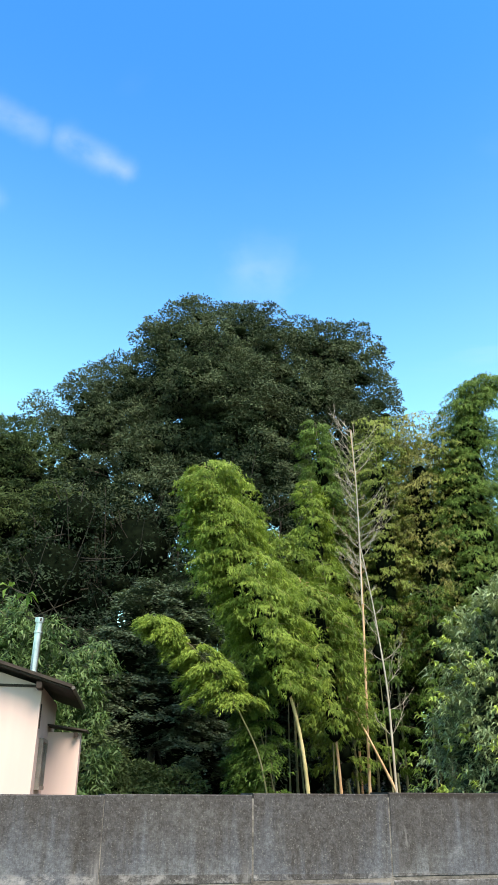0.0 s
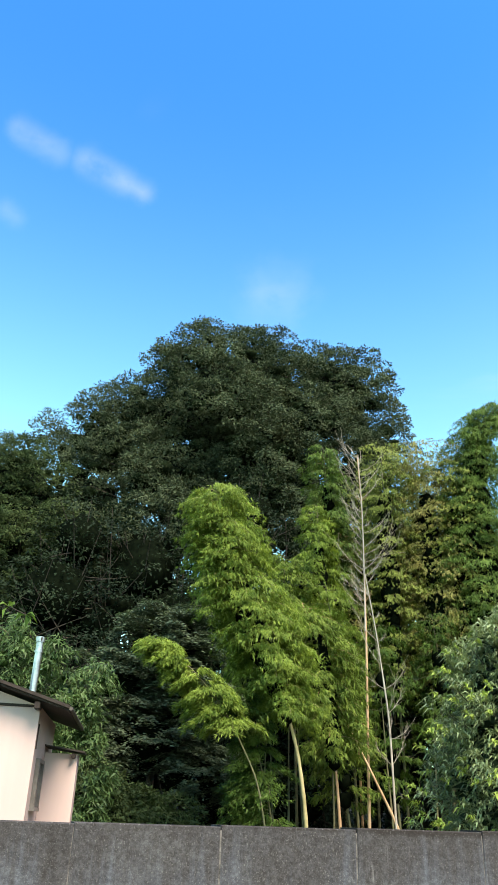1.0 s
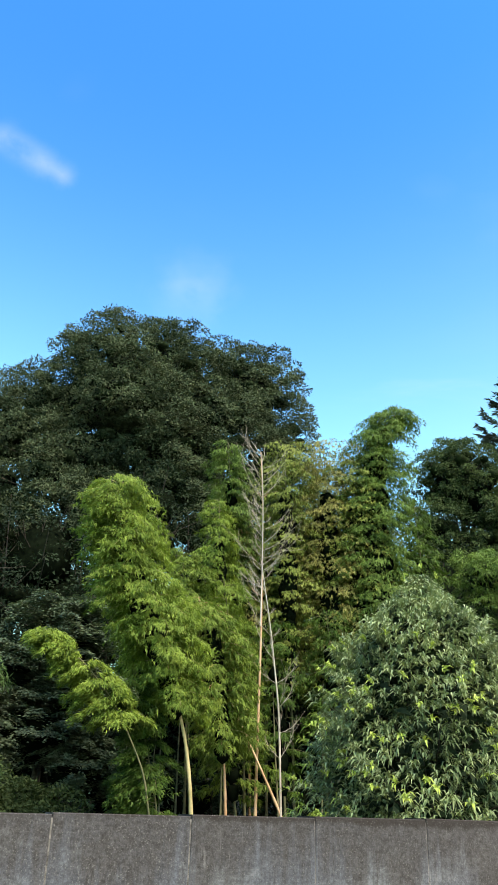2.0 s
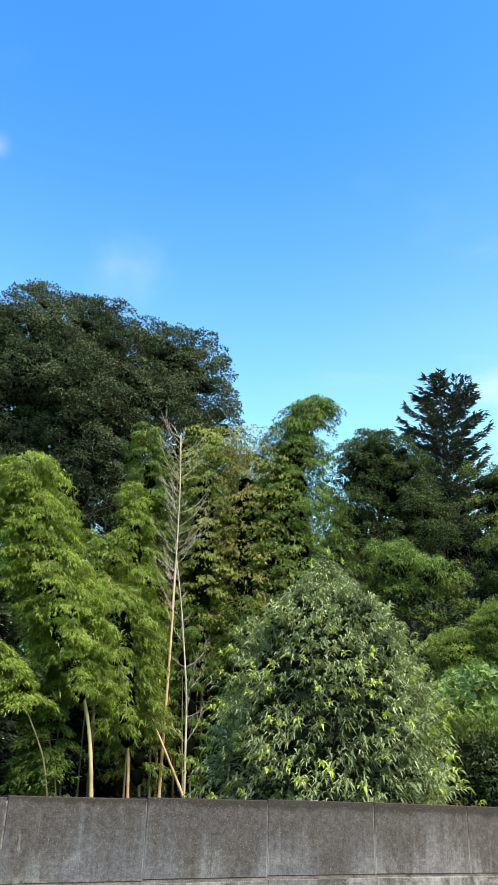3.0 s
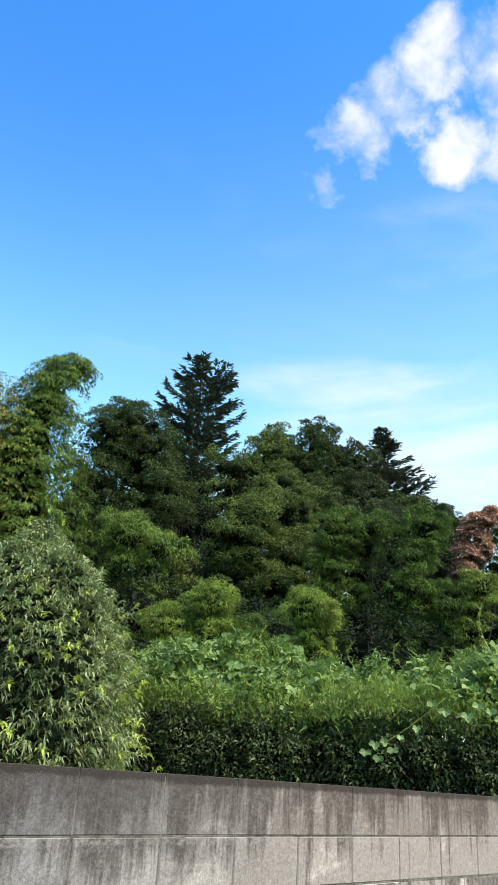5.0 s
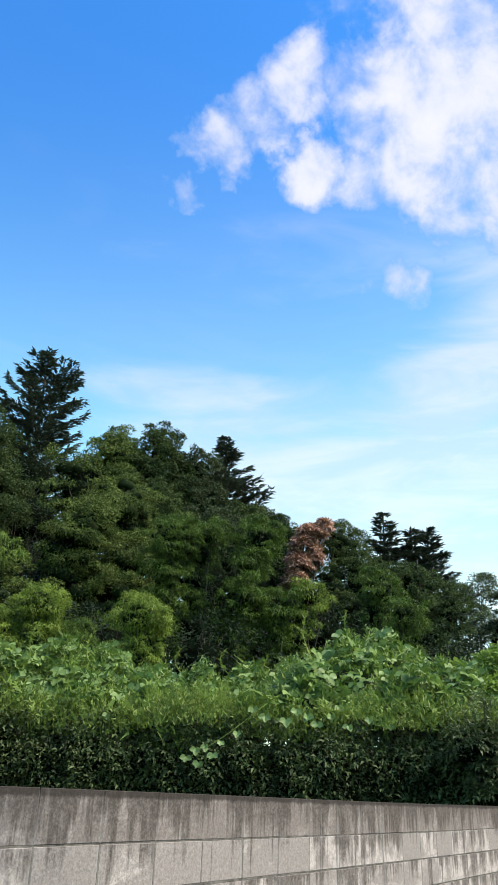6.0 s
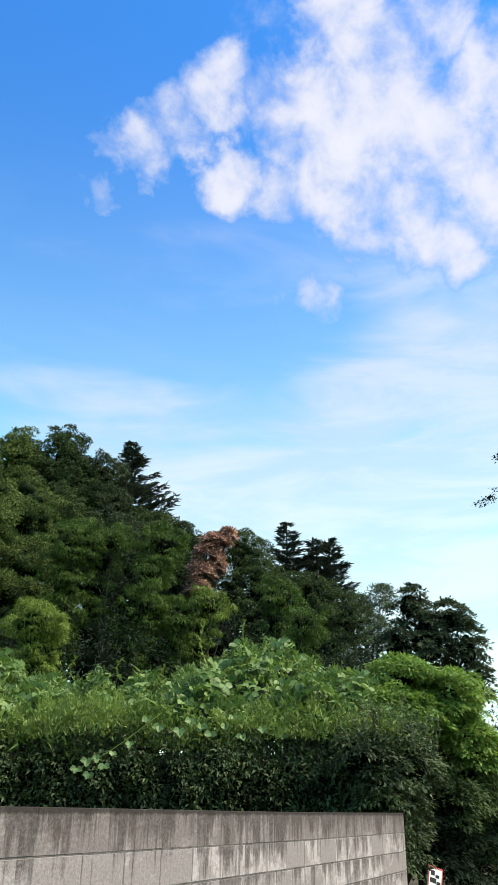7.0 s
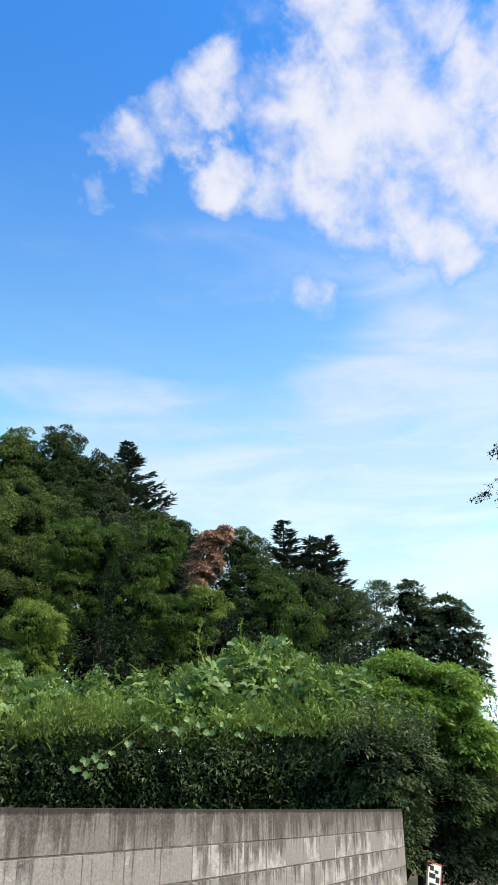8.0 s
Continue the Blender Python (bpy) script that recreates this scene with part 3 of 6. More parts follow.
# ---- broadleaf trees ----
def crown_pads(lobes, count, pad, leaf, per, flat=0.34, low=-0.45, fill=60):
    """Leaves in flattened sprays over the skin of a few lobes (x, y, z, rx, ry, rz). Gives corners and the sprays' centres."""
    lob = np.array(lobes, float)
    area = lob[:, 3] * lob[:, 5]
    share = np.maximum(1, (count * area / area.sum()).astype(int))
    cen, out = [], []
    for row, m in zip(lob, share):
        u = sphere_dirs(m, low)
        cen.append(row[:3] + u * np.maximum(row[3:] - 0.45 * pad, 0.3) * rng.uniform(0.72, 1.04, (m, 1)))
        out.append(u)
    cen, out = np.concatenate(cen), np.concatenate(out)
    inside = (((cen[:, None] - lob[None, :, :3]) / lob[None, :, 3:]) ** 2).sum(-1).min(1)
    keep = (inside > 0.30) & ((out[:, 1] < 0.25) | (rng.random(len(out)) < 0.45))
    cen, out = cen[keep], out[keep]
    a = pad * rng.uniform(0.6, 1.35, len(cen))
    fine = rng.random(len(cen)) < 0.22
    cen = cen + out * (pad * rng.uniform(0.1, 0.5, len(cen)) * fine)[:, None]
    a = np.where(fine, a * 0.45, a)
    n = np.maximum(6, (per * (a / pad) ** 2).astype(int))
    idx = np.repeat(np.arange(len(cen)), n)
    r = np.sqrt(rng.uniform(0, 1, len(idx)))
    th = rng.uniform(0, 2 * np.pi, len(idx))
    nrm = unit(out * [0.45, 0.45, 0.2] + [0, 0, 0.9])[idx]
    e1 = unit(np.cross(nrm, [0.3, 0.9, 0.1]))
    e2 = np.cross(nrm, e1)
    rad = np.cos(th)[:, None] * e1 + np.sin(th)[:, None] * e2
    rough = rng.normal(0, 0.16, (len(idx), 1)) + 0.28 * np.sin(3 * th + idx)[:, None] * r[:, None]
    pos = cen[idx] + a[idx, None] * (rad * (r * rng.uniform(0.8, 1.2, len(idx)))[:, None] + nrm * (flat * (1 - r * r)[:, None] + rough * 0.6))
    way = rad * 0.8 + out[idx] * 0.5 + rng.normal(0, 0.5, pos.shape) + [0, 0, -0.15]
    up = nrm + rng.normal(0, 0.45, pos.shape)
    size = leaf * rng.uniform(0.6, 1.3, len(idx))
    skin = blades(pos, way, up, size, size * 0.62, 0.1, 0.3)
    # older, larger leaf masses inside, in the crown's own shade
    m = (1.0 * fill * lob[:, 3] * lob[:, 5]).astype(int)
    j = np.repeat(np.arange(len(lob)), m)
    u = sphere_dirs(len(j)) * rng.uniform(0.25, 0.74, (len(j), 1))
    p = lob[j, :3] + u * np.maximum(lob[j, 3:] - 0.3 * pad, 0.3)
    big = rng.uniform(0.8, 1.3, len(j)) * leaf
    core = blades(p, sphere_dirs(len(j)) + [0, 0, -0.2], sphere_dirs(len(j)), big, big * 0.8, 0.1, 0.3)
    return np.concatenate([skin, core]), cen


def limbs(base, lobes, cen, r0, per=14):
    """Trunk, a bough to each lobe and branches out to some sprays."""
    lob = np.array(lobes, float)
    base = np.array(base, float)
    top = lob[:, :3].mean(0)
    fork = base + (top - base) * [0.5, 0.5, 0.55]
    out = [tube(bend(base - [0, 0, 0.3], fork, (0.25, 0.1, 0), 7), np.linspace(r0, r0 * 0.62, 7), 9)]
    for row in lob:
        end = row[:3] + [0, 0, 0.2 * row[5]]
        out.append(tube(bend(fork, end, (0, 0, -0.08 * row[5]), 7), np.linspace(r0 * 0.45, r0 * 0.12, 7), 6))
        near = cen[np.argsort((((cen - row[:3]) / row[3:]) ** 2).sum(1))[:60]]
        for c in near[rng.permutation(len(near))[:per]]:
            s = rng.uniform(0.45, 1.0)
            a = fork + (end - fork) * s
            out.append(tube(bend(a, c, (0, 0, 0.1 * np.linalg.norm(c - a) * rng.uniform(-1, 0.3)), 5), np.linspace(r0 * 0.13, r0 * 0.03, 5), 4))
    return gather(out)


def broadleaf(name, label, base, lobes, count, pad, leaf, per, mat, r0=0.3, category="tree", group="", flat=0.34, low=-0.45, fill=60, core=0.70):
    x, y = base
    t = thing(name, label, category, group)
    v, cen = crown_pads(lobes, count, pad, leaf, per, flat, low, fill)
    tv, tf = limbs((x, y, float(ground_z(x, y))), lobes, cen, r0, 14 if core < 0.8 else 4)
    part("trunk", quads("trunk", tv, faces=tf), BARK, t)
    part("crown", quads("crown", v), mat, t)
    # solid near-black core: the crown's inner shade put into colour
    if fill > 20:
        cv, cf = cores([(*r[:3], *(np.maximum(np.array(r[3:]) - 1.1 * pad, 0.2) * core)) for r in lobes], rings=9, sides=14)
        part("shade_core", quads("shade_core", cv, faces=cf), FOLIAGE_SHADE, t, "solid core painted dark for the shade inside the crown")
    return t

# ---- trees of rounded puffs ----
def puffs_on(lob, puff, gap, tries=2600):
    """Centres of puffs spread over the skin of the lobes, no two closer than gap puffs."""
    area = lob[:, 3] * lob[:, 5]
    pick = rng.choice(len(lob), tries, p=area / area.sum())
    out = sphere_dirs(tries, -0.75)
    cen = lob[pick, :3] + out * np.maximum(lob[pick, 3:] - 0.25 * puff, 0.3) * rng.uniform(0.82, 1.06, (tries, 1))
    inside = (((cen[:, None] - lob[None, :, :3]) / lob[None, :, 3:]) ** 2).sum(-1).min(1)
    ok = (inside > 0.45) & (out[:, 1] < 0.55)
    cen, out = cen[ok], out[ok]
    keep = []
    for i in range(len(cen)):
        if not keep or np.linalg.norm(cen[keep] - cen[i], axis=1).min() > gap * puff:
            keep.append(i)
    return cen[keep], out[keep]


def puffy(name, label, base, top, lobes, puff, mat, leaf=0.075, per=620, slim=0.5, gap=1.2, group="", r0=0.24, category="tree", flat=0.85, fall=0.2, lean=0.0, core=0.42):
    """A tree of uneven puffs, each a heap of small tufts: bright on top, dark and open beneath them."""
    x, y = base
    t = thing(name, label, category, group)
    lob = np.array(lobes, float)
    cen, out = puffs_on(lob, puff, gap)
    a = puff * np.clip(rng.lognormal(0, 0.30, len(cen)), 0.5, 1.6)
    tufts = 9
    i = np.repeat(np.arange(len(cen)), tufts)
    u = unit(sphere_dirs(len(i), -0.5) + out[i] * 0.45 + [0, -0.1, 0.15])
    mid = cen[i] + u * (a[i] * rng.uniform(0.5, 0.95, len(i)))[:, None] * [1, 1, flat]
    b = a[i] * rng.uniform(0.24, 0.50, len(i))
    idx = np.repeat(np.arange(len(i)), np.maximum(12, (per / tufts * (b / (0.37 * puff)) ** 2).astype(int)))
    v = unit(sphere_dirs(len(idx), -0.6) + u[idx] * 0.5 + [0, 0, 0.15])
    pos = mid[idx] + v * (b[idx] * rng.uniform(0.55, 1.12, len(idx)))[:, None] * [1, 1, flat]
    way = v * 0.7 + [0, 0, -fall] + rng.normal(0, 0.45, v.shape)
    # leaves between the tufts, over the heart of each puff
    j = np.repeat(np.arange(len(cen)), np.maximum(8, (per * 0.22 * (a / puff) ** 2).astype(int)))
    w = unit(sphere_dirs(len(j), -0.9) + out[j] * 0.7)
    pos = np.concatenate([pos, cen[j] + (w * rng.uniform(0.45, 0.78, (len(j), 1)) - out[j] * 0.3) * a[j][:, None] * [1, 1, flat]])
    way = np.concatenate([way, w * 0.6 + [0, 0, -fall] + rng.normal(0, 0.5, w.shape)])
    v = np.concatenate([v, w])
    size = leaf * rng.uniform(0.6, 1.25, len(pos))
    part("crown", quads("crown", blades(pos, way, v + rng.normal(0, 0.3, v.shape), size, size * slim, 0.12, 0.2)), mat, t)
    # near-black hearts and lobe cores: shade between the puffs, painted as colour
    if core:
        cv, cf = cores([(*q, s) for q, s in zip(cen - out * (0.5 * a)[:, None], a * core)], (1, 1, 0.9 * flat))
        part("puff_shade_core", quads("puff_shade_core", cv, faces=cf), PUFF_SHADE, t, kind="stuff")
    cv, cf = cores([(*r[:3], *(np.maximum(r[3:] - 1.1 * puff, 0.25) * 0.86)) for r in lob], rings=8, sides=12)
    part("shade_core", quads("shade_core", cv, faces=cf), FOLIAGE_SHADE, t, "solid core painted dark for the shade inside the crown")
    # leaves over the cores, their shade put into the dark leaf tone
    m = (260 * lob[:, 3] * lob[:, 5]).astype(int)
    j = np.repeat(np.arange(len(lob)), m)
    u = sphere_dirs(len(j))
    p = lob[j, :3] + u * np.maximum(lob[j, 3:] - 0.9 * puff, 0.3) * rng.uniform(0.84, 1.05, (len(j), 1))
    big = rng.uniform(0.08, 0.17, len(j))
    part("shaded_leaf_mass", quads("shaded_leaf_mass", blades(p, u * 0.4 + sphere_dirs(len(j)), u + sphere_dirs(len(j)) * 0.6, big, big * 0.6)), SHADE_TONED_LEAF, t, kind="stuff")
    g = float(ground_z(x, y))
    pieces = [tube(bend((x, y, g - 0.3), (x + lean, y, top), (-0.15 * lean, 0, 0), 8), np.linspace(r0, 0.03, 8), 8)]
    for q in cen[rng.permutation(len(cen))[:60]]:
        z = min(top - 0.3, q[2] - 0.3)
        pieces.append(tube(bend((x + lean * (z - g) / (top - g), y, z), q, (0, 0, -0.15), 4), np.linspace(r0 * 0.2, 0.012, 4), 4))
    v, f = gather(pieces)
    part("trunk", quads("trunk", v, faces=f), BARK, t)
    return t


puffy("great_evergreen_tree", "huge dark evergreen tree with a broad domed crown on the hill", (6.2, 26.8), 19.0,
      [(5.9, 26.0, 16.8, 4.3, 3.4, 3.5), (9.7, 24.8, 17.5, 2.1, 1.8, 2.5), (11.1, 24.2, 15.2, 1.4, 1.2, 1.6), (2.7, 26.2, 16.0, 2.4, 2.1, 2.0), (0.6, 26.2, 14.3, 2.2, 1.9, 2.0),
       (3.0, 25.2, 13.2, 2.8, 1.8, 2.3), (0.1, 25.6, 11.6, 2.4, 1.8, 2.2), (6.9, 24.6, 13.2, 2.9, 1.8, 2.4), (10.0, 23.9, 13.0, 2.2, 1.5, 2.2), (7.9, 23.4, 15.6, 1.8, 1.2, 1.3), (4.3, 23.2, 15.6, 1.8, 1.2, 1.3), (5.8, 23.4, 14.0, 1.8, 1.0, 1.1), (4.6, 24.6, 10.8, 2.8, 1.8, 2.0), (8.6, 24.0, 10.6, 2.6, 1.6, 2.0), (1.6, 24.6, 9.4, 2.4, 1.6, 1.9)],
      0.72, OAK_LEAF, 0.096, 480, 0.62, 0.92, r0=0.5, flat=0.66, fall=0.1, core=0.40)
puffy("evergreen_tree", "olive-green evergreen tree with a rounded crown beside the great tree", (-1.9, 24.9), 12.6,
      [(-2.2, 24.6, 11.5, 1.9, 1.6, 1.8), (-2.7, 24.4, 9.7, 2.0, 1.6, 1.9), (-0.9, 24.5, 9.5, 1.8, 1.4, 1.9), (-4.5, 24.4, 11.4, 1.8, 1.5, 1.9), (-4.8, 24.2, 8.8, 1.9, 1.5, 1.9), (-1.0, 24.2, 7.2, 2.0, 1.3, 1.7), (-3.4, 24.0, 6.8, 2.1, 1.3, 1.7)],
      0.52, OAK_LEAF_B, 0.085, 320, 0.6, 1.0, r0=0.35, flat=0.68, fall=0.1, core=0.46)
def layered_shrub():
    """Flat leafy sprays reaching out one above another, with dark gaps between."""
    t = thing("layered_shrub", "grey-green shrub with branches in flat layers behind the house", "shrub")
    lob = np.array([(2.2, 16.4, 5.3, 1.5, 0.9, 1.0), (0.9, 16.3, 4.2, 1.4, 0.9, 0.9), (2.7, 16.3, 3.9, 1.2, 0.9, 0.9), (1.6, 16.1, 3.1, 1.7, 0.9, 0.9), (2.9, 16.2, 2.4, 1.2, 0.9, 0.8), (0.4, 16.1, 3.0, 1.0, 0.8, 0.7)])
    pieces, pos, way, up = [tube(bend((1.8, 16.8, -0.2), (1.7, 16.6, 4.6), (0.2, 0, 0), 7), np.linspace(0.10, 0.03, 7), 7)], [], [], []
    for row in lob:
        n = int(58 * row[3] * row[5])
        for u, s in zip(sphere_dirs(n, -0.7), rng.uniform(0.78, 1.05, n)):
            if u[1] > 0.35:
                continue
            end = row[:3] + u * row[3:] * s
            out = unit(u * [1, 0.8, 0] + [1e-3, -0.2, 0])
            side = np.array([-out[1], out[0], 0])
            ln, wd = rng.uniform(0.5, 0.95), rng.uniform(0.20, 0.36)
            a = end - out * ln * 0.8 - [0, 0, 0.08]
            pieces.append(tube(bend(a, end, (0, 0, 0.06), 4), np.linspace(0.012, 0.004, 4), 3))
            m = int(400 * ln * wd / 0.2)
            f, w = rng.uniform(-0.2, 1.15, m), rng.normal(0, 0.5, m)
            lift = 0.10 * np.sin(2.6 * f) - 0.10 * w * w - 0.16 * np.maximum(f - 0.6, 0) ** 2
            pos.append(a + out * (f * ln)[:, None] + side * (w * wd * (1.15 - 0.5 * np.abs(f - 0.5)))[:, None] + np.array([0, 0, 1.0]) * (lift + rng.normal(0, 0.022, m))[:, None])
            way.append(out * 0.8 + side * np.sign(w)[:, None] * 0.7 + rng.normal(0, 0.4, (m, 3)) * [1, 1, 0.4])
            up.append(np.array([0, 0, 1.0]) + out * 0.25 + rng.normal(0, 0.3, (m, 3)))
    pos = np.concatenate(pos)
    size = rng.uniform(0.05, 0.095, len(pos))
    part("crown", quads("crown", blades(pos, np.concatenate(way), np.concatenate(up), size, size * 0.62)), BUSH_LEAF, t)
    # solid dark bodies paint the shade in the gaps between layers
    cv, cf = cores([(*r[:3] + [0, 0.25, -0.1], *(r[3:] * 0.62)) for r in lob], rings=8, sides=12)
    part("shade_core", quads("shade_core", cv, faces=cf), FOLIAGE_SHADE, t, "solid core painted dark for the shade inside the shrub")
    v, f = gather(pieces)
    part("trunk", quads("trunk", v, faces=f), BARK, t)


layered_shrub()
broadleaf("ivy_bush", "dark leafy bush low beside the house", (0.6, 14.6),
          [(0.6, 14.6, 1.4, 1.5, 0.8, 1.1), (2.0, 14.9, 1.1, 1.2, 0.8, 0.9)], 190, 0.30, 0.075, 130, OAK_LEAF_B, 0.06, "bush", low=-0.5)
# added trees that fill gaps in the grove; their leaf colour holds its shade
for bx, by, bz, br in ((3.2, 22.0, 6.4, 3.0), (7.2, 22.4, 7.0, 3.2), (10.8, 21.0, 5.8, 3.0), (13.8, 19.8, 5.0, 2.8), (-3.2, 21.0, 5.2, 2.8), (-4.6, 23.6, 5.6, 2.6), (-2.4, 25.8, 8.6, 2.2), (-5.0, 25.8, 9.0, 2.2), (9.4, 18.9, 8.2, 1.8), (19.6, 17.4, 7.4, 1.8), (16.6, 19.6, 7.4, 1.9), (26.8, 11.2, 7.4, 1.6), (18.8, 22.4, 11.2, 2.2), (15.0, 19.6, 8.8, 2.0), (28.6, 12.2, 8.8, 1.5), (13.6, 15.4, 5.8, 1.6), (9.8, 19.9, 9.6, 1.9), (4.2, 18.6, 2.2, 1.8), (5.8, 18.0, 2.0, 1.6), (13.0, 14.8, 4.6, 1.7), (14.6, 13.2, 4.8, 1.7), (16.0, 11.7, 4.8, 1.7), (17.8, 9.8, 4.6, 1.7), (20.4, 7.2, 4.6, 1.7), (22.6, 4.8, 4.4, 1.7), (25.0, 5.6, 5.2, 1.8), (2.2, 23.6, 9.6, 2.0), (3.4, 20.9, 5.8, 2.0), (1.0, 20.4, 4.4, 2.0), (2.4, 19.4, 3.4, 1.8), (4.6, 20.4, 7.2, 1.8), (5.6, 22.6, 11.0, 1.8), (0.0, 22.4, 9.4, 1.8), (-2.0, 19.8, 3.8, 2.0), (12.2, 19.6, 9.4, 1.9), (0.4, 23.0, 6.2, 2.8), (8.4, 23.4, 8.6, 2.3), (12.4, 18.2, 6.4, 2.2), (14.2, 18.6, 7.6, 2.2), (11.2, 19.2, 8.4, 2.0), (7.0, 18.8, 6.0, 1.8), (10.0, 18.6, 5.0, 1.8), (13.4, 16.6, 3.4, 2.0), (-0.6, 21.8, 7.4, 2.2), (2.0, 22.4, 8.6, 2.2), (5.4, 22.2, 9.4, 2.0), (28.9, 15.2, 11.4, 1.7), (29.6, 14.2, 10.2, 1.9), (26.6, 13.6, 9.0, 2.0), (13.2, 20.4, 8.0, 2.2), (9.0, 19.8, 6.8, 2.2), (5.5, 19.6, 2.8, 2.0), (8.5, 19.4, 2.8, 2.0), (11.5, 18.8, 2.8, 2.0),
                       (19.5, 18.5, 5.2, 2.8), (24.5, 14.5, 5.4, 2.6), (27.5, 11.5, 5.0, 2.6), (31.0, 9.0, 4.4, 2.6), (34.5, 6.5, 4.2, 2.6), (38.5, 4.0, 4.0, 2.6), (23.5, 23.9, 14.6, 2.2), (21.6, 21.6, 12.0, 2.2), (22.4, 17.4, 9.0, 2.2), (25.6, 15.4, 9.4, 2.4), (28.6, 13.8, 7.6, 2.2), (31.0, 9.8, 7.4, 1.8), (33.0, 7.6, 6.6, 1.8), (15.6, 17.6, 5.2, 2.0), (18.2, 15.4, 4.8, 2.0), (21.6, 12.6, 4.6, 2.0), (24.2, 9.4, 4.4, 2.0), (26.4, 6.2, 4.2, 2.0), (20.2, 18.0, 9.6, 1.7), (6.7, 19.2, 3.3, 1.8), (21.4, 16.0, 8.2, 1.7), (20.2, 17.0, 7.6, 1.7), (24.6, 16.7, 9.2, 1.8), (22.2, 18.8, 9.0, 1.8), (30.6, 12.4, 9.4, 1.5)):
    broadleaf("shade_tree", "backing tree, its leaves coloured dark for the shade of the grove", (bx, by), [(bx, by, bz, br, 2.0, br), (bx - 1.2, by - 0.4, bz - 2.0, br * 0.8, 1.8, br * 0.8), (bx + 1.4, by - 0.3, bz - 2.2, br * 0.8, 1.8, br * 0.8)],
              115, 0.55, 0.115, 44, SHADE_TONED_LEAF, 0.25, group="trees shading the grove", core=0.66)
broadleaf("withered_tree", "withered tree with rust-pink dry leaves among green trees", (27.4, 12.1),
          [(27.5, 11.5, 11.5, 0.62, 0.55, 0.42), (27.35, 11.8, 10.9, 0.70, 0.6, 0.6), (27.2, 12.0, 10.2, 0.66, 0.6, 0.6), (27.1, 12.1, 9.5, 0.55, 0.5, 0.55), (27.7, 11.1, 11.75, 0.42, 0.4, 0.28), (27.6, 11.55, 10.5, 0.40, 0.4, 0.5)], 620, 0.22, 0.105, 60, RUST_LEAF, 0.12, fill=12)
broadleaf("thin_grey_tree", "grey-green airy tree far behind the ridge", (43.2, 9.4),
          [(43.2, 9.0, 12.3, 1.1, 1.0, 1.1), (42.9, 10.2, 11.9, 1.0, 0.9, 1.1), (43.2, 9.6, 10.4, 1.6, 1.2, 1.4)], 260, 0.40, 0.11, 70, BUSH_LEAF, 0.2, fill=12)
broadleaf("dark_broadleaf_tree", "dark broadleaf tree with large drooping leaves at the ridge end", (39.0, 5.4),
          [(38.8, 6.3, 10.9, 1.2, 1.1, 1.2), (39.1, 4.5, 10.1, 1.3, 1.2, 1.2), (38.9, 5.6, 9.1, 1.7, 1.5, 1.7), (39.3, 3.8, 8.7, 1.1, 1.0, 1.4), (39.3, 3.4, 7.2, 0.8, 0.7, 1.7), (38.6, 6.9, 8.6, 1.5, 1.3, 1.8), (39.0, 5.0, 6.8, 1.7, 1.4, 1.8)], 560, 0.36, 0.15, 75, OAK_LEAF, 0.25, flat=0.15, low=-0.6)
broadleaf("fresh_green_bush", "fresh green leafy bush in layers beside the alley", (13.5, 0.6),
          [(13.2, 0.7, 3.55, 0.62, 0.6, 0.50), (13.5, 0.0, 3.25, 0.70, 0.6, 0.55), (12.9, 0.5, 2.85, 0.75, 0.6, 0.55), (13.7, -0.25, 2.5, 0.55, 0.5, 0.65), (12.5, 0.8, 3.05, 0.5, 0.45, 0.42), (14.2, 0.9, 3.2, 0.9, 0.8, 0.7)], 420, 0.26, 0.070, 150, FRESH_LEAF, 0.08, "bush", flat=0.12, low=-0.6)
broadleaf("shaded_bush", "dark green leafy bush along the alley", (14.2, 0.4),
          [(14.0, -0.1, 1.9, 0.75, 0.6, 0.7), (14.8, 0.2, 2.5, 0.8, 0.7, 0.8), (13.3, 0.1, 1.7, 0.7, 0.6, 0.7), (15.6, 0.3, 1.9, 0.9, 0.8, 1.0), (16.8, 0.7, 2.0, 1.0, 0.9, 1.1), (15.2, -0.35, 1.4, 0.8, 0.6, 1.0), (16.4, -0.25, 1.5, 1.0, 0.7, 1.1), (17.8, 0.0, 1.6, 1.0, 0.8, 1.2)], 520, 0.28, 0.075, 120, OAK_LEAF_B, 0.08, "bush", flat=0.12, low=-0.6)
# the deep shade by the alley is put into this bush's leaf colour
broadleaf("alley_bush", "dark overhanging bush at the end of the wall", (12.7, 1.1),
          [(12.6, 1.2, 1.7, 1.0, 0.9, 1.0), (13.3, 0.6, 1.1, 1.0, 0.8, 0.9), (14.2, 0.1, 0.8, 1.0, 0.7, 0.8), (14.8, 0.4, 1.6, 1.2, 1.0, 0.9), (15.9, -0.2, 1.2, 1.1, 0.8, 1.0)], 360, 0.32, 0.075, 130, SHADE_TONED_LEAF, 0.06, "bush", flat=0.2, low=-0.6)


# ---- cedars and hill trees ----
CEDARS = "cedars on the slope"
PUFFY = "rounded green cedar with puffy foliage"
puffy("cedar", PUFFY, (18.9, 16.2), 12.6, [(18.6, 16.2, 11.2, 1.15, 1.0, 1.45), (18.5, 15.7, 9.1, 1.2, 1.0, 1.5), (19.3, 15.6, 10.4, 0.9, 0.8, 1.4), (18.2, 15.9, 7.5, 1.0, 0.9, 1.1)], 0.48, CEDAR_LEAF, per=560, gap=1.45, group=CEDARS, core=0.55)
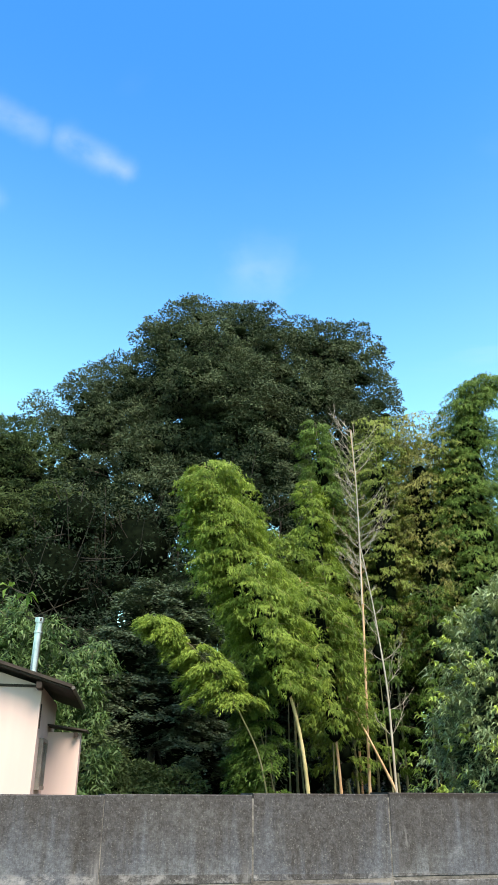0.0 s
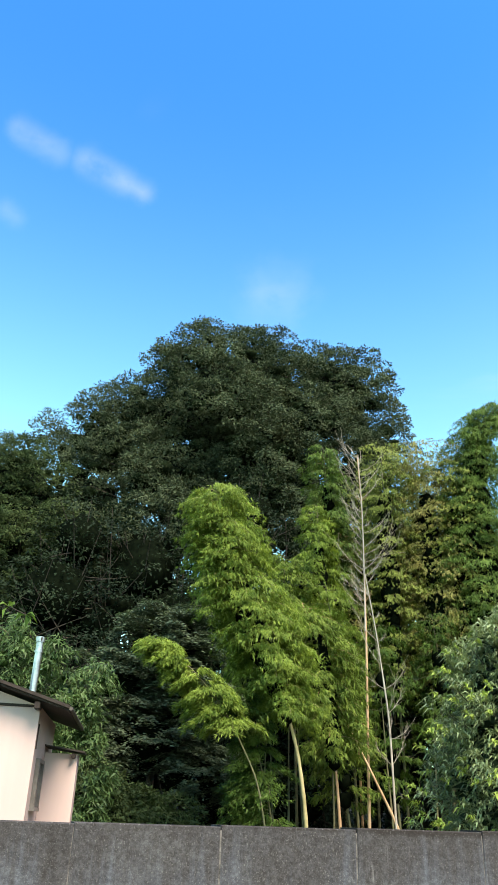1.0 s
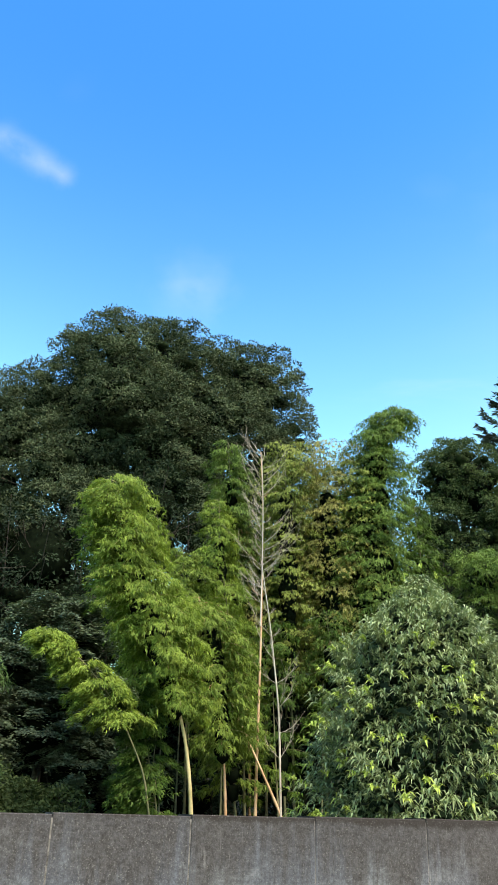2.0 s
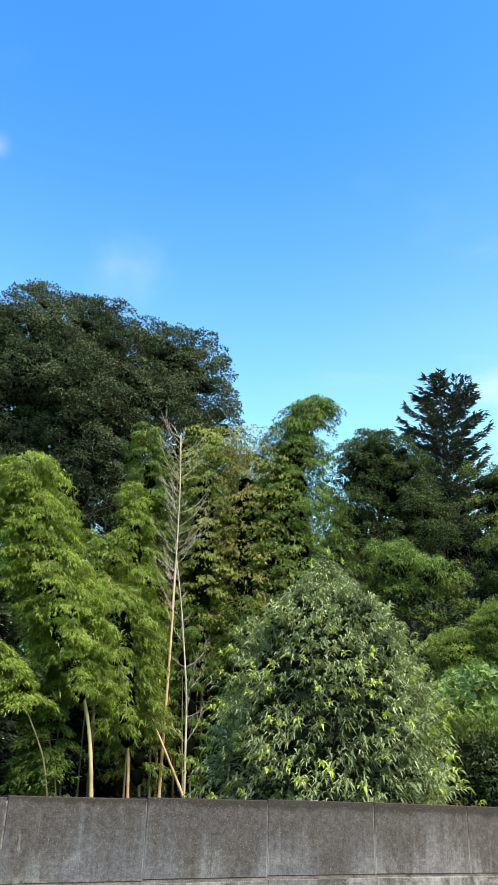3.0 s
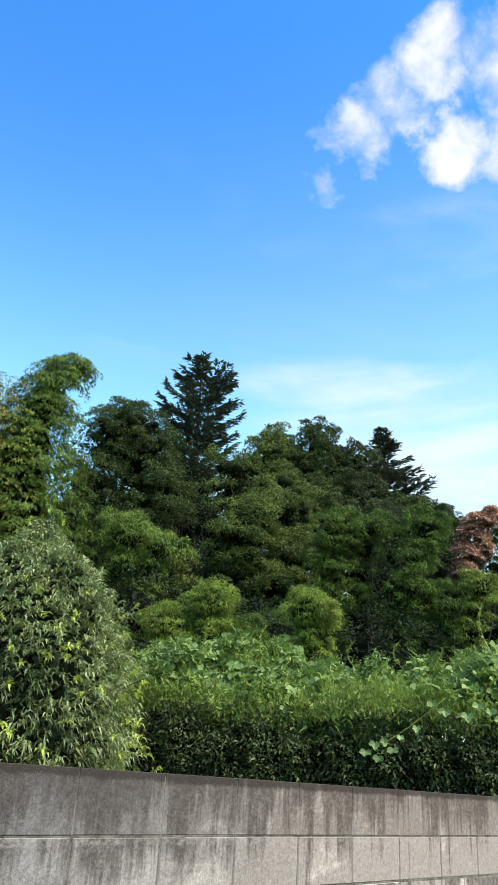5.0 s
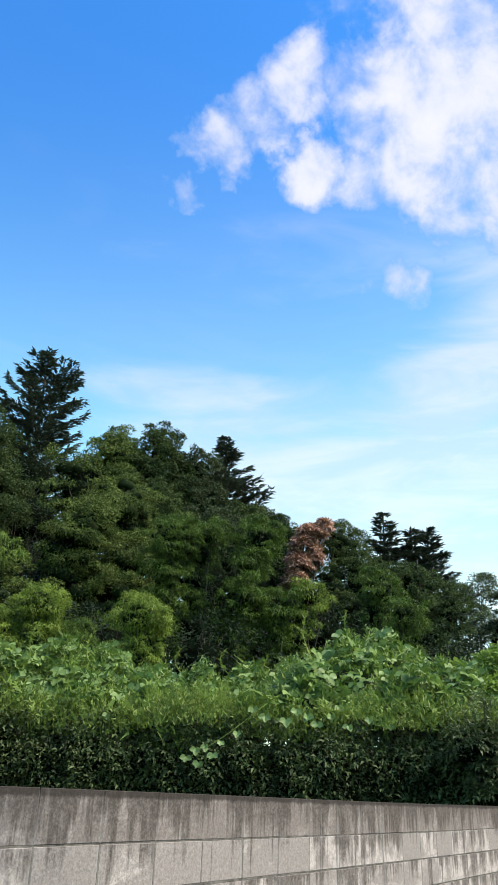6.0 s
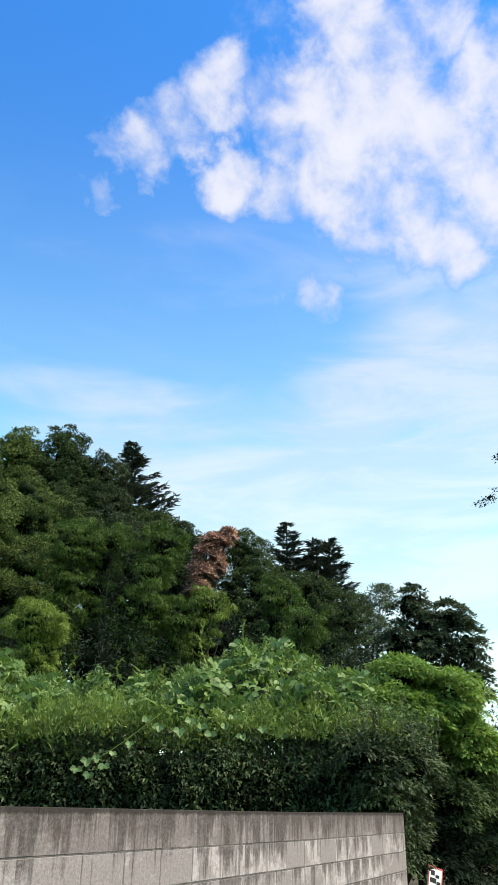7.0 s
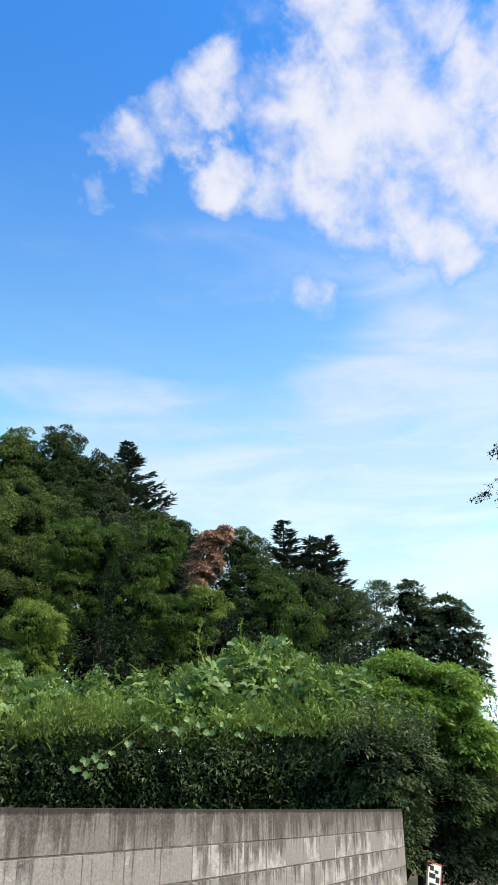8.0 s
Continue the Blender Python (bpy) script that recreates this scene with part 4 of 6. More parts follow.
puffy("cedar", PUFFY, (20.6, 15.6), 12.2, [(20.3, 15.2, 10.6, 1.0, 0.9, 1.5), (20.2, 14.8, 8.7, 1.1, 0.9, 1.2), (19.7, 14.4, 7.2, 0.9, 0.8, 1.0)], 0.46, CEDAR_LEAF, per=540, gap=1.45, group=CEDARS, core=0.55)
puffy("cedar", "small yellowish-green cedar below the vine-clad tree", (15.6, 16.5), 8.6, [(15.6, 16.3, 7.2, 0.85, 0.75, 0.9), (15.0, 16.8, 8.0, 0.85, 0.75, 0.9), (16.4, 15.6, 6.6, 0.8, 0.7, 0.8)], 0.40, CEDAR_LEAF, per=480, gap=1.4, group=CEDARS, core=0.55)
puffy("cedar", "dark green cedar on the falling ridge", (29.4, 11.4), 12.6, [(29.7, 11.3, 11.3, 1.1, 1.0, 1.2), (29.6, 10.5, 10.0, 1.0, 0.9, 1.4), (29.1, 11.5, 9.5, 1.0, 0.9, 1.2), (29.6, 9.5, 9.6, 0.95, 0.9, 1.0), (29.4, 10.6, 8.2, 1.4, 1.0, 1.2)], 0.42, OAK_LEAF_B, 0.085, 330, 0.5, group=CEDARS)
puffy("cedar", "dark green cedar low on the falling ridge", (30.0, 8.0), 10.6, [(30.0, 8.2, 9.2, 1.1, 1.0, 1.3), (30.4, 7.0, 8.3, 1.0, 0.9, 1.1), (30.0, 8.0, 7.4, 1.3, 1.0, 1.0)], 0.44, OAK_LEAF_B, 0.085, 330, 0.5, group=CEDARS)
puffy("hill_tree", "dark green broadleaf tree on the falling ridge", (29.2, 15.0), 13.6, [(28.9, 15.3, 12.4, 1.3, 1.1, 1.2), (29.5, 14.3, 11.8, 1.2, 1.0, 1.3), (29.2, 14.0, 10.2, 1.3, 1.0, 1.2)], 0.40, OAK_LEAF_B, 0.09, 260, 0.6, 1.1)
puffy("vine_clad_tree", "dark green round-headed tree overgrown with vines", (16.7, 20.3), 14.2,
      [(16.6, 20.0, 12.8, 1.95, 1.75, 1.8), (15.4, 20.2, 10.7, 1.15, 1.0, 1.6), (17.4, 18.9, 11.3, 0.95, 0.85, 1.6), (16.8, 19.8, 9.9, 1.6, 1.4, 1.6)], 0.46, OAK_LEAF_B, 0.08, 420, 0.6, 1.25, r0=0.3, core=0.5)
puffy("hill_tree", "olive-green broadleaf tree on the hilltop", (24.3, 19.4), 16.0,
      [(24.4, 19.6, 14.8, 1.3, 1.1, 1.5), (23.9, 18.6, 11.9, 1.4, 1.2, 1.8), (23.4, 20.0, 13.8, 1.0, 1.0, 1.2)], 0.40, CEDAR_LEAF, 0.095, 260, 0.6, 1.05, r0=0.3)
puffy("hill_tree", "tall green broadleaf tree on the hilltop", (25.6, 18.1), 16.6,
      [(25.6, 18.2, 15.2, 0.95, 0.9, 1.8), (25.0, 18.4, 13.6, 1.1, 1.0, 1.6), (26.3, 17.7, 13.8, 1.0, 0.9, 1.5), (24.8, 17.6, 12.0, 1.4, 1.2, 1.8), (26.2, 17.4, 11.4, 1.3, 1.1, 1.8)], 0.40, OAK_LEAF_B, 0.10, 260, 0.6, 1.05, r0=0.3)
puffy("hill_tree", "dark green broadleaf tree on the hilltop", (27.6, 17.6), 16.2,
      [(27.3, 17.5, 15.0, 1.1, 1.0, 1.1), (27.6, 17.3, 13.2, 1.5, 1.3, 1.5), (28.6, 16.0, 12.2, 1.3, 1.2, 1.3), (27.0, 15.6, 11.2, 1.4, 1.2, 1.6)], 0.40, OAK_LEAF, 0.10, 240, 0.6, 1.05, r0=0.3)


def fir(name, label, base, top, low, reach, tiers, lift, mat, group="", steps=9, taper=3.6, ragged=0.55, wild=0.08):
    """Fir: whorls of branches swept up, each with flat sprays on both sides."""
    x, y = base
    t = thing(name, label, "tree", group)
    g = float(ground_z(x, y))
    wood = [tube([(x, y, g - 0.3), (x, y, (g + top) / 2), (x, y, top)], [0.28, 0.18, 0.02], 8)]
    pos, way = [], []
    for k in range(tiers):
        s = k / (tiers - 1)
        z = low + (top - 0.2 - low) * s
        r = reach * min(1.0, ((top - z) / taper) ** 0.85) + 0.12
        for j in range(7 if s < 0.8 else 5):
            az = k * 0.9 + j * 2 * math.pi / 7 + rng.normal(0, 0.25)
            ln = r * rng.uniform(ragged, 1.12)
            d = np.array([math.cos(az), math.sin(az), 0.0])
            zj = z + rng.normal(0, 0.14)
            end = np.array([x, y, zj]) + d * ln + [0, 0, ln * (lift * rng.uniform(0.6, 1.3) + rng.normal(0, wild))]
            p = bend((x, y, zj), end, (0, 0, -0.12 * ln), steps)
            wood.append(tube(p, np.linspace(0.035, 0.01, steps), 4))
            m = int(72 * ln) + 18
            q = rng.uniform(0.12, 1.0, m) ** 0.8
            i = q * (steps - 1)
            at = np.stack([np.interp(i, np.arange(steps), p[:, c]) for c in range(3)], 1)
            side = np.array([-d[1], d[0], 0.0])
            hand = rng.choice([-1.0, 1.0], m)[:, None]
            pos.append(at + side * hand * rng.uniform(0, 0.20, (m, 1)) + rng.normal(0, 0.04, (m, 3)))
            way.append(d * 0.8 + side * hand * rng.uniform(0.3, 1.0, (m, 1)) + [0, 0, 0.18] + rng.normal(0, 0.15, (m, 3)))
    pos, way = np.concatenate(pos), np.concatenate(way)
    size = rng.uniform(0.16, 0.36, len(pos))
    up = np.array([0, 0, 1.0]) + rng.normal(0, 0.35, pos.shape)
    part("crown", quads("crown", blades(pos, way, up, size, size * 0.4, 0.05, 0.1)), mat, t)
    v, f = gather(wood)
    part("trunk", quads("trunk", v, faces=f), BARK, t)
    return t


fir("fir", "tall dark fir with upswept branches above the cedars", (25.2, 25.9), 22.7, 6.0, 2.2, 38, 0.52, FIR_LEAF, "firs", taper=2.5, ragged=0.62, wild=0.07)
fir("fir", "old dark fir with ragged level branches on the hilltop", (29.84, 17.42), 18.0, 8.0, 3.1, 30, 0.22, FIR_LEAF, "firs", taper=5.4, ragged=0.3, wild=0.13)
fir("fir", "slim dark fir on the falling ridge", (35.1, 11.4), 14.7, 6.5, 1.7, 22, 0.18, FIR_LEAF, "firs", taper=4.0)
fir("fir", "slim dark fir on the falling ridge", (35.6, 10.2), 14.0, 6.0, 1.7, 20, 0.15, FIR_LEAF, "firs", taper=4.2)
fir("fir", "slim dark fir on the falling ridge", (36.3, 9.6), 14.1, 6.0, 1.9, 20, 0.15, FIR_LEAF, "firs", taper=4.0)


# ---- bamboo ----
# shaded copies of the bamboo leaf colours, for cores inside the clumps
SHADED_BRIGHT = foliage("shaded_bamboo_leaf", (0.026, 0.056, 0.010), (0.085, 0.140, 0.026), rough=0.7, glow=0.1, patch=6.0, shine=0.05)
SHADED_DARK = foliage("shaded_dark_bamboo_leaf", (0.010, 0.026, 0.007), (0.034, 0.066, 0.014), rough=0.7, glow=0.1, patch=6.0, shine=0.05)
SHADED_YELLOW = foliage("shaded_yellow_bamboo_leaf", (0.034, 0.052, 0.010), (0.100, 0.118, 0.028), rough=0.7, glow=0.1, patch=6.0, shine=0.05)
SHADE_OF = {BAMBOO_LIGHT.name: SHADED_BRIGHT, BAMBOO_MID.name: SHADED_BRIGHT, BAMBOO_DARK.name: SHADED_DARK, BAMBOO_DEEP.name: SHADED_DARK, BAMBOO_YELLOW.name: SHADED_YELLOW, BAMBOO_TAN.name: SHADED_YELLOW}

def smooth_path(points, steps=60):
    p = np.array(points, float)
    run = np.concatenate([[0], np.linalg.norm(np.diff(p, axis=0), axis=1).cumsum()])
    s = np.linspace(0, run[-1], steps)
    q = np.stack([np.interp(s, run, p[:, c]) for c in range(3)], 1)
    for _ in range(14):
        q[1:-1] = 0.25 * q[:-2] + 0.5 * q[1:-1] + 0.25 * q[2:]
    return q


def culm(path, r0, r1=0.008):
    """A jointed bamboo stem."""
    seg = np.linalg.norm(np.diff(path, axis=0), axis=1).cumsum()
    n = max(6, int(seg[-1] / 0.32))
    s = np.linspace(0, len(path) - 1, n * 3 + 1)
    p = np.stack([np.interp(s, np.arange(len(path)), path[:, c]) for c in range(3)], 1)
    r = np.linspace(r0, r1, len(p))
    r[::3] *= 1.14
    return tube(p, r, 8)


def shell_leaves(cen, big, share, total, leaf, slim, hang, tall=0.75, low=-0.35, inner=0.3):
    """Leaf fans over the skin of rounded clumps, hanging from their shoulders."""
    idx = rng.choice(len(cen), total, p=share / share.sum())
    u = sphere_dirs(total, low)
    r = rng.uniform(inner, 1.0, total) ** 0.45
    pos = cen[idx] + u * (big[idx] * r)[:, None] * [1.0, 1.0, tall]
    n = 7
    ii = np.repeat(np.arange(total), n)
    flat = u[ii] * [1, 1, 0.25]
    way = flat * 0.7 + [0, 0, -0.7 * hang] + rng.normal(0, 0.5, (total * n, 3))
    p = pos[ii] + rng.normal(0, 0.045, (total * n, 3))
    size = leaf * rng.uniform(0.6, 1.25, total * n)
    up = u[ii] * 0.8 + [0, 0, 0.35] + rng.normal(0, 0.35, p.shape)
    return blades(p, way, up, size, size * slim, 0.15, 0.2)


def plume(path, start, width, fans, leaf, slim=0.31, hang=0.75, clumps=55, tip=0.45, tall=0.75):
    """Bamboo foliage: drooping clumps set evenly about the upper stem."""
    k = start + (1 - start) * (np.arange(clumps) + rng.uniform(0, 1, clumps)) / clumps
    az = np.arange(clumps) * 2.4 + rng.normal(0, 0.4, clumps)
    prof = np.minimum(1.0, (k - start) / 0.18 * 0.5 + 0.5) * (1 - (1 - tip) * np.clip((k - 0.55) / 0.45, 0, 1) ** 1.5)
    reach = width * prof * np.sqrt(rng.uniform(0.1, 1.0, clumps)) * 0.76
    at = np.stack([np.interp(k * (len(path) - 1), np.arange(len(path)), path[:, c]) for c in range(3)], 1)
    rad = np.stack([np.cos(az), np.sin(az), np.zeros(clumps)], 1)
    cen = at + rad * reach[:, None] - np.array([0, 0, 1.0]) * (0.25 * reach ** 2 / width)[:, None]
    big = 0.38 * width * (0.35 + 0.65 * prof) * rng.uniform(0.75, 1.25, clumps)
    return shell_leaves(cen, big, big ** 2, fans, leaf, slim, hang, tall), cen, at, big


def bamboo(label, points, start, width, fans, mat, stem, leaf=0.17, r0=0.045, hang=0.75, clumps=55, group="bamboo grove", tip=0.45, tall=0.75):
    t = thing("bamboo", label, "bamboo", group)
    path = smooth_path(points)
    v, cen, at, big = plume(path, start, width, int(fans * 1.36), leaf * 0.52, hang=hang, clumps=int(clumps * 1.5), tip=tip, tall=tall)
    part("foliage", quads("foliage", v), mat, t)
    # solid cores in the shaded copy of the leaf colour
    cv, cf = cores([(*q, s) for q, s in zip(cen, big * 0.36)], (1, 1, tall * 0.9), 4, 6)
    part("shade_core", quads("shade_core", cv, faces=cf), SHADE_OF[mat.name], t, "solid core painted dark for the shade inside the plume", "stuff")
    cv, cf = culm(path, r0)
    part("culm", quads("culm", cv, faces=cf), stem, t)
    twigs = [tube(bend(a, c, (0, 0, 0.1), 4), np.linspace(0.010, 0.004, 4), 3) for a, c in zip(at, cen)]
    tv, tf = gather(twigs)
    part("twig_mass", quads("twig_mass", tv, faces=tf), stem, t, kind="stuff")
    return t


def feather_bamboo(label, points, start, twigs, reach, per, mat, stem, leaf, r0, group="bamboo grove"):
    """Bamboo with long side twigs bowing out in airy layers."""
    t = thing("bamboo", label, "bamboo", group)
    path = smooth_path(points)
    v, f = culm(path, r0)
    part("culm", quads("culm", v, faces=f), stem, t)
    pieces, pos, way = [], [], []
    for k in start + (1 - start) * (np.arange(twigs) + 0.7) / twigs:
        a = np.array([np.interp(k * (len(path) - 1), np.arange(len(path)), path[:, c]) for c in range(3)])
        az = math.pi + rng.normal(0, 0.75) + (math.pi * 0.8 if rng.random() < 0.25 else 0)
        out = np.array([math.cos(az), 0.7 * math.sin(az), 0])
        side = unit(np.array([-out[1], out[0], 0.15]))
        ln = reach * (1.15 - 0.75 * k) * rng.uniform(0.7, 1.15)
        s = np.linspace(0, 1, 7)[:, None]
        line = a + out * ln * s + np.array([0, 0, 1.0]) * ln * (0.30 * s - 0.55 * s * s)
        pieces.append(tube(line, np.linspace(0.007, 0.002, 7), 3))
        q = rng.uniform(0.2, 1.05, per)
        w = rng.normal(0, 0.17, per) * ln
        p = a + out * (q * ln)[:, None] + side * w[:, None] + np.array([0, 0, 1.0]) * (ln * (0.30 * q - 0.55 * q * q) - 0.5 * w * w / ln - np.abs(rng.normal(0, 0.03, per)))[:, None]
        for _ in range(5):
            pos.append(p + rng.normal(0, 0.025, p.shape))
            way.append(out * 0.8 + side * np.sign(w)[:, None] * 0.45 + np.array([0, 0, -0.45]) + rng.normal(0, 0.35, p.shape))
    pos = np.concatenate(pos)
    size = leaf * rng.uniform(0.6, 1.25, len(pos))
    part("foliage", quads("foliage", blades(pos, np.concatenate(way), np.array([0, -0.2, 1.0]) + rng.normal(0, 0.35, pos.shape), size, size * 0.30, 0.15, 0.2)), mat, t)
    v, f = gather(pieces)
    part("twig_mass", quads("twig_mass", v, faces=f), stem, t, kind="stuff")
    return t


def frond_bamboo(label, points, start, count, reach, per, mat, stem, leaf=0.11, r0=0.04, rise=0.38, hang=0.62, group="bamboo grove", tip=0.55, slim=0.20, fans=6, lean=0.0, core=0.25):
    """Bamboo whose side branches bow out all round and hang with fans of leaves, one terrace over another."""
    t = thing("bamboo", label, "bamboo", group)
    path = smooth_path(points)
    v, f = culm(path, r0)
    part("culm", quads("culm", v, faces=f), stem, t)
    s = ((np.arange(count) + rng.uniform(0.2, 0.8, count)) / count) ** 0.8
    k = start + (1 - start) * s
    az = np.arange(count) * 2.4 + rng.normal(0, 0.35, count)
    prof = np.minimum(1.0, 0.6 + s / 0.3 * 0.4) * (1 - (1 - tip) * np.clip((s - 0.5) / 0.5, 0, 1) ** 1.6)
    ln = reach * prof * rng.uniform(0.65, 1.15, count) * (1 + lean * np.cos(az))
    a = np.stack([np.interp(k * (len(path) - 1), np.arange(len(path)), path[:, c]) for c in range(3)], 1)
    out = np.stack([np.cos(az), np.sin(az), np.zeros(count)], 1)
    side = np.stack([-np.sin(az), np.cos(az), np.zeros(count)], 1)
    up = np.array([0, 0, 1.0])
    pieces = []
    for j in range(count):
        q = np.linspace(0, 1, 6)[:, None]
        pieces.append(tube(a[j] + out[j] * ln[j] * q + up * ln[j] * (rise * q - hang * q * q), np.linspace(0.007, 0.002, 6), 3))
    i = np.repeat(np.arange(count), np.maximum(8, (per * prof).astype(int)))
    q = rng.uniform(0.12, 1.0, len(i)) ** 0.7
    w = rng.normal(0, 0.19, len(i)) * ln[i]
    z = ln[i] * (rise * q - hang * q * q) - 0.7 * w * w / ln[i] - rng.exponential(0.05, len(i))
    p = a[i] + out[i] * (q * ln[i])[:, None] + side[i] * w[:, None] + up * z[:, None]
    p = p + rng.normal(0, 0.02, p.shape)
    ii = np.repeat(np.arange(len(i)), fans)
    way = out[i][ii] * 0.55 + side[i][ii] * (np.sign(w) * 0.3)[ii, None] + rng.normal(0, 0.42, (len(ii), 3)) + [0, 0, -0.60]
    size = leaf * rng.uniform(0.55, 1.25, len(ii))
    face = out[i][ii] * 0.5 + up + rng.normal(0, 0.35, (len(ii), 3))
    part("foliage", quads("foliage", blades(p[ii] + rng.normal(0, 0.012, (len(ii), 3)), way, face, size, size * slim, 0.12, 0.1)), mat, t)
    # near-black cores along the stem paint the shade inside the plume
    if core > 0:
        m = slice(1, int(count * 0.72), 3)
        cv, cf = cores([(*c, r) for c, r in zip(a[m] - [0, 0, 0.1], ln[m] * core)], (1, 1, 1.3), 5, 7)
        part("shade_core", quads("shade_core", cv, faces=cf), FOLIAGE_SHADE, t, "solid core painted dark for the shade inside the plume", "stuff")
    v, f = gather(pieces)
    part("twig_mass", quads("twig_mass", v, faces=f), stem, t, kind="stuff")
    return t


def dead_culm(label, points, r0, mat, branches, reach, start, group="dead bamboo culms"):
    """A bare bamboo stem with dry twigs in pairs at its upper joints."""
    t = thing("dead_bamboo_culm", label, "bamboo", group)
    path = smooth_path(points)
    cv, cf = culm(path, r0)
    part("culm", quads("culm", cv, faces=cf), mat, t)
    pieces = []
    for k in range(branches):
        s = start + (1 - start) * (k + 0.5) / branches
        a = np.array([np.interp(s * (len(path) - 1), np.arange(len(path)), path[:, c]) for c in range(3)])
        for hand in (0.0, math.pi):
            az = rng.uniform(-0.5, 0.5) + hand + (math.pi / 2 if rng.random() < 0.25 else 0)
            ln = reach * rng.uniform(0.25, 1.15) * (1.15 - 0.6 * s)
            e = a + np.array([math.cos(az) * 0.7, math.sin(az) * 0.4, rng.uniform(0.35, 1.15)]) * ln
            p = bend(a, e, np.array([math.cos(az), 0, -0.4]) * 0.08 * ln, 7)
            pieces.append(tube(p, np.linspace(0.005, 0.002, 7), 4))
            for q in range(1, 7):
                for side in (-1, 1):
                    d = unit(p[q] - p[q - 1]) + rng.normal(0, 0.35, 3) + np.array([0, 0, 0.1]) + side * np.array([0.3, 0.3, 0])
                    pieces.append(tube(np.stack([p[q], p[q] + d * 0.13 * ln, p[q] + d * 0.27 * ln + [0, 0, 0.02]]), [0.0026, 0.002, 0.0014], 3))
    if pieces:
        v, f = gather(pieces)
        part("twig_mass", quads("twig_mass", v, faces=f), mat, t, kind="stuff")
    return t


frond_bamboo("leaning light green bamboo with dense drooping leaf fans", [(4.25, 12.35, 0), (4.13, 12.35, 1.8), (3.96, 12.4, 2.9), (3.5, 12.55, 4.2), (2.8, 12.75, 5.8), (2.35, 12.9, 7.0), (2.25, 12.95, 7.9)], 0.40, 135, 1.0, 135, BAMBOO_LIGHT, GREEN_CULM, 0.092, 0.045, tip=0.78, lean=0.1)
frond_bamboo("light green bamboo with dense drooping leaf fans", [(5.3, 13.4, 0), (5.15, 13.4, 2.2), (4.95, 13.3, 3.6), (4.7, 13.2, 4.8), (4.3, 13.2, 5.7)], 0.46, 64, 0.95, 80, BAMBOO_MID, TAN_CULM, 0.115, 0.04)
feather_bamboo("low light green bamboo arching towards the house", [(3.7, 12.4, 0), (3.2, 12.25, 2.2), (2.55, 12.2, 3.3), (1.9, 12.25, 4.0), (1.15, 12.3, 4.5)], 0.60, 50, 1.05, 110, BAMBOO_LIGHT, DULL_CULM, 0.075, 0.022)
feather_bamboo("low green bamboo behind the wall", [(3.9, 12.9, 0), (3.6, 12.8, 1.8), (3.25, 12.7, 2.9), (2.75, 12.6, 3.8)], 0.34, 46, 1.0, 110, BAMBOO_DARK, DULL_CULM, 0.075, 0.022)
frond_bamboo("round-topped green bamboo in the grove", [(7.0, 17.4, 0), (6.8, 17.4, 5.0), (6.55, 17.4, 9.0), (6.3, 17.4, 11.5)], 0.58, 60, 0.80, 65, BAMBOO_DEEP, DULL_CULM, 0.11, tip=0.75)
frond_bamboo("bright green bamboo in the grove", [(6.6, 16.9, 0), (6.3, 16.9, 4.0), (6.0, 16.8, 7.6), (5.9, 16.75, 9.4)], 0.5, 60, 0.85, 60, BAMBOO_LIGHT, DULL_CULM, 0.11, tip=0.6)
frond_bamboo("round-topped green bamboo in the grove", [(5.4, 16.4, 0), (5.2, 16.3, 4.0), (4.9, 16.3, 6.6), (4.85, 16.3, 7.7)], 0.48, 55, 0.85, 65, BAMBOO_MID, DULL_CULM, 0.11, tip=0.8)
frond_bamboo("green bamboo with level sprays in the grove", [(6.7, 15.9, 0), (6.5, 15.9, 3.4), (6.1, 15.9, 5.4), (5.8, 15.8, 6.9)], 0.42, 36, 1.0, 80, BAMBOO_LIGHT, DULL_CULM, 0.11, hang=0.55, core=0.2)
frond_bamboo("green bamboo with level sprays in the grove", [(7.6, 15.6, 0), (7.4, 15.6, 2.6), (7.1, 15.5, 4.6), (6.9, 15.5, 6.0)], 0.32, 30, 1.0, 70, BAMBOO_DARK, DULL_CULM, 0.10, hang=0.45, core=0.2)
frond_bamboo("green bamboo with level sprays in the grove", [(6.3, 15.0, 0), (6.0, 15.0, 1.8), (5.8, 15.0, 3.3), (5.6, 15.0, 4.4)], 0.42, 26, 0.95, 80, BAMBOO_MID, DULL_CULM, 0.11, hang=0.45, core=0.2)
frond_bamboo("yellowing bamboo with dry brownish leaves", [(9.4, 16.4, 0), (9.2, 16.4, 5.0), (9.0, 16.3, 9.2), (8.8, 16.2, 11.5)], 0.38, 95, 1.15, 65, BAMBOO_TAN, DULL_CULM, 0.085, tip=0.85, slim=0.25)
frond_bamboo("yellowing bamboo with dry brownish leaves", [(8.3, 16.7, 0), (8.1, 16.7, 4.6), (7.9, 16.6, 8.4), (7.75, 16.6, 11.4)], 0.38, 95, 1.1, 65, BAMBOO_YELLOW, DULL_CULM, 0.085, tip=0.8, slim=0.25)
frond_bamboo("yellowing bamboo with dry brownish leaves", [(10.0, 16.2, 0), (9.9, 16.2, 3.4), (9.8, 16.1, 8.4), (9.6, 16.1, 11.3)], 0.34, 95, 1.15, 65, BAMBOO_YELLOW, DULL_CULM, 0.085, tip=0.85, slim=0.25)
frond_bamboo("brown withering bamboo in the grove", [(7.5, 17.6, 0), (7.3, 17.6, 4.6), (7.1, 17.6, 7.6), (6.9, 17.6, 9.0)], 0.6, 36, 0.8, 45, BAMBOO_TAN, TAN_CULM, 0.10)
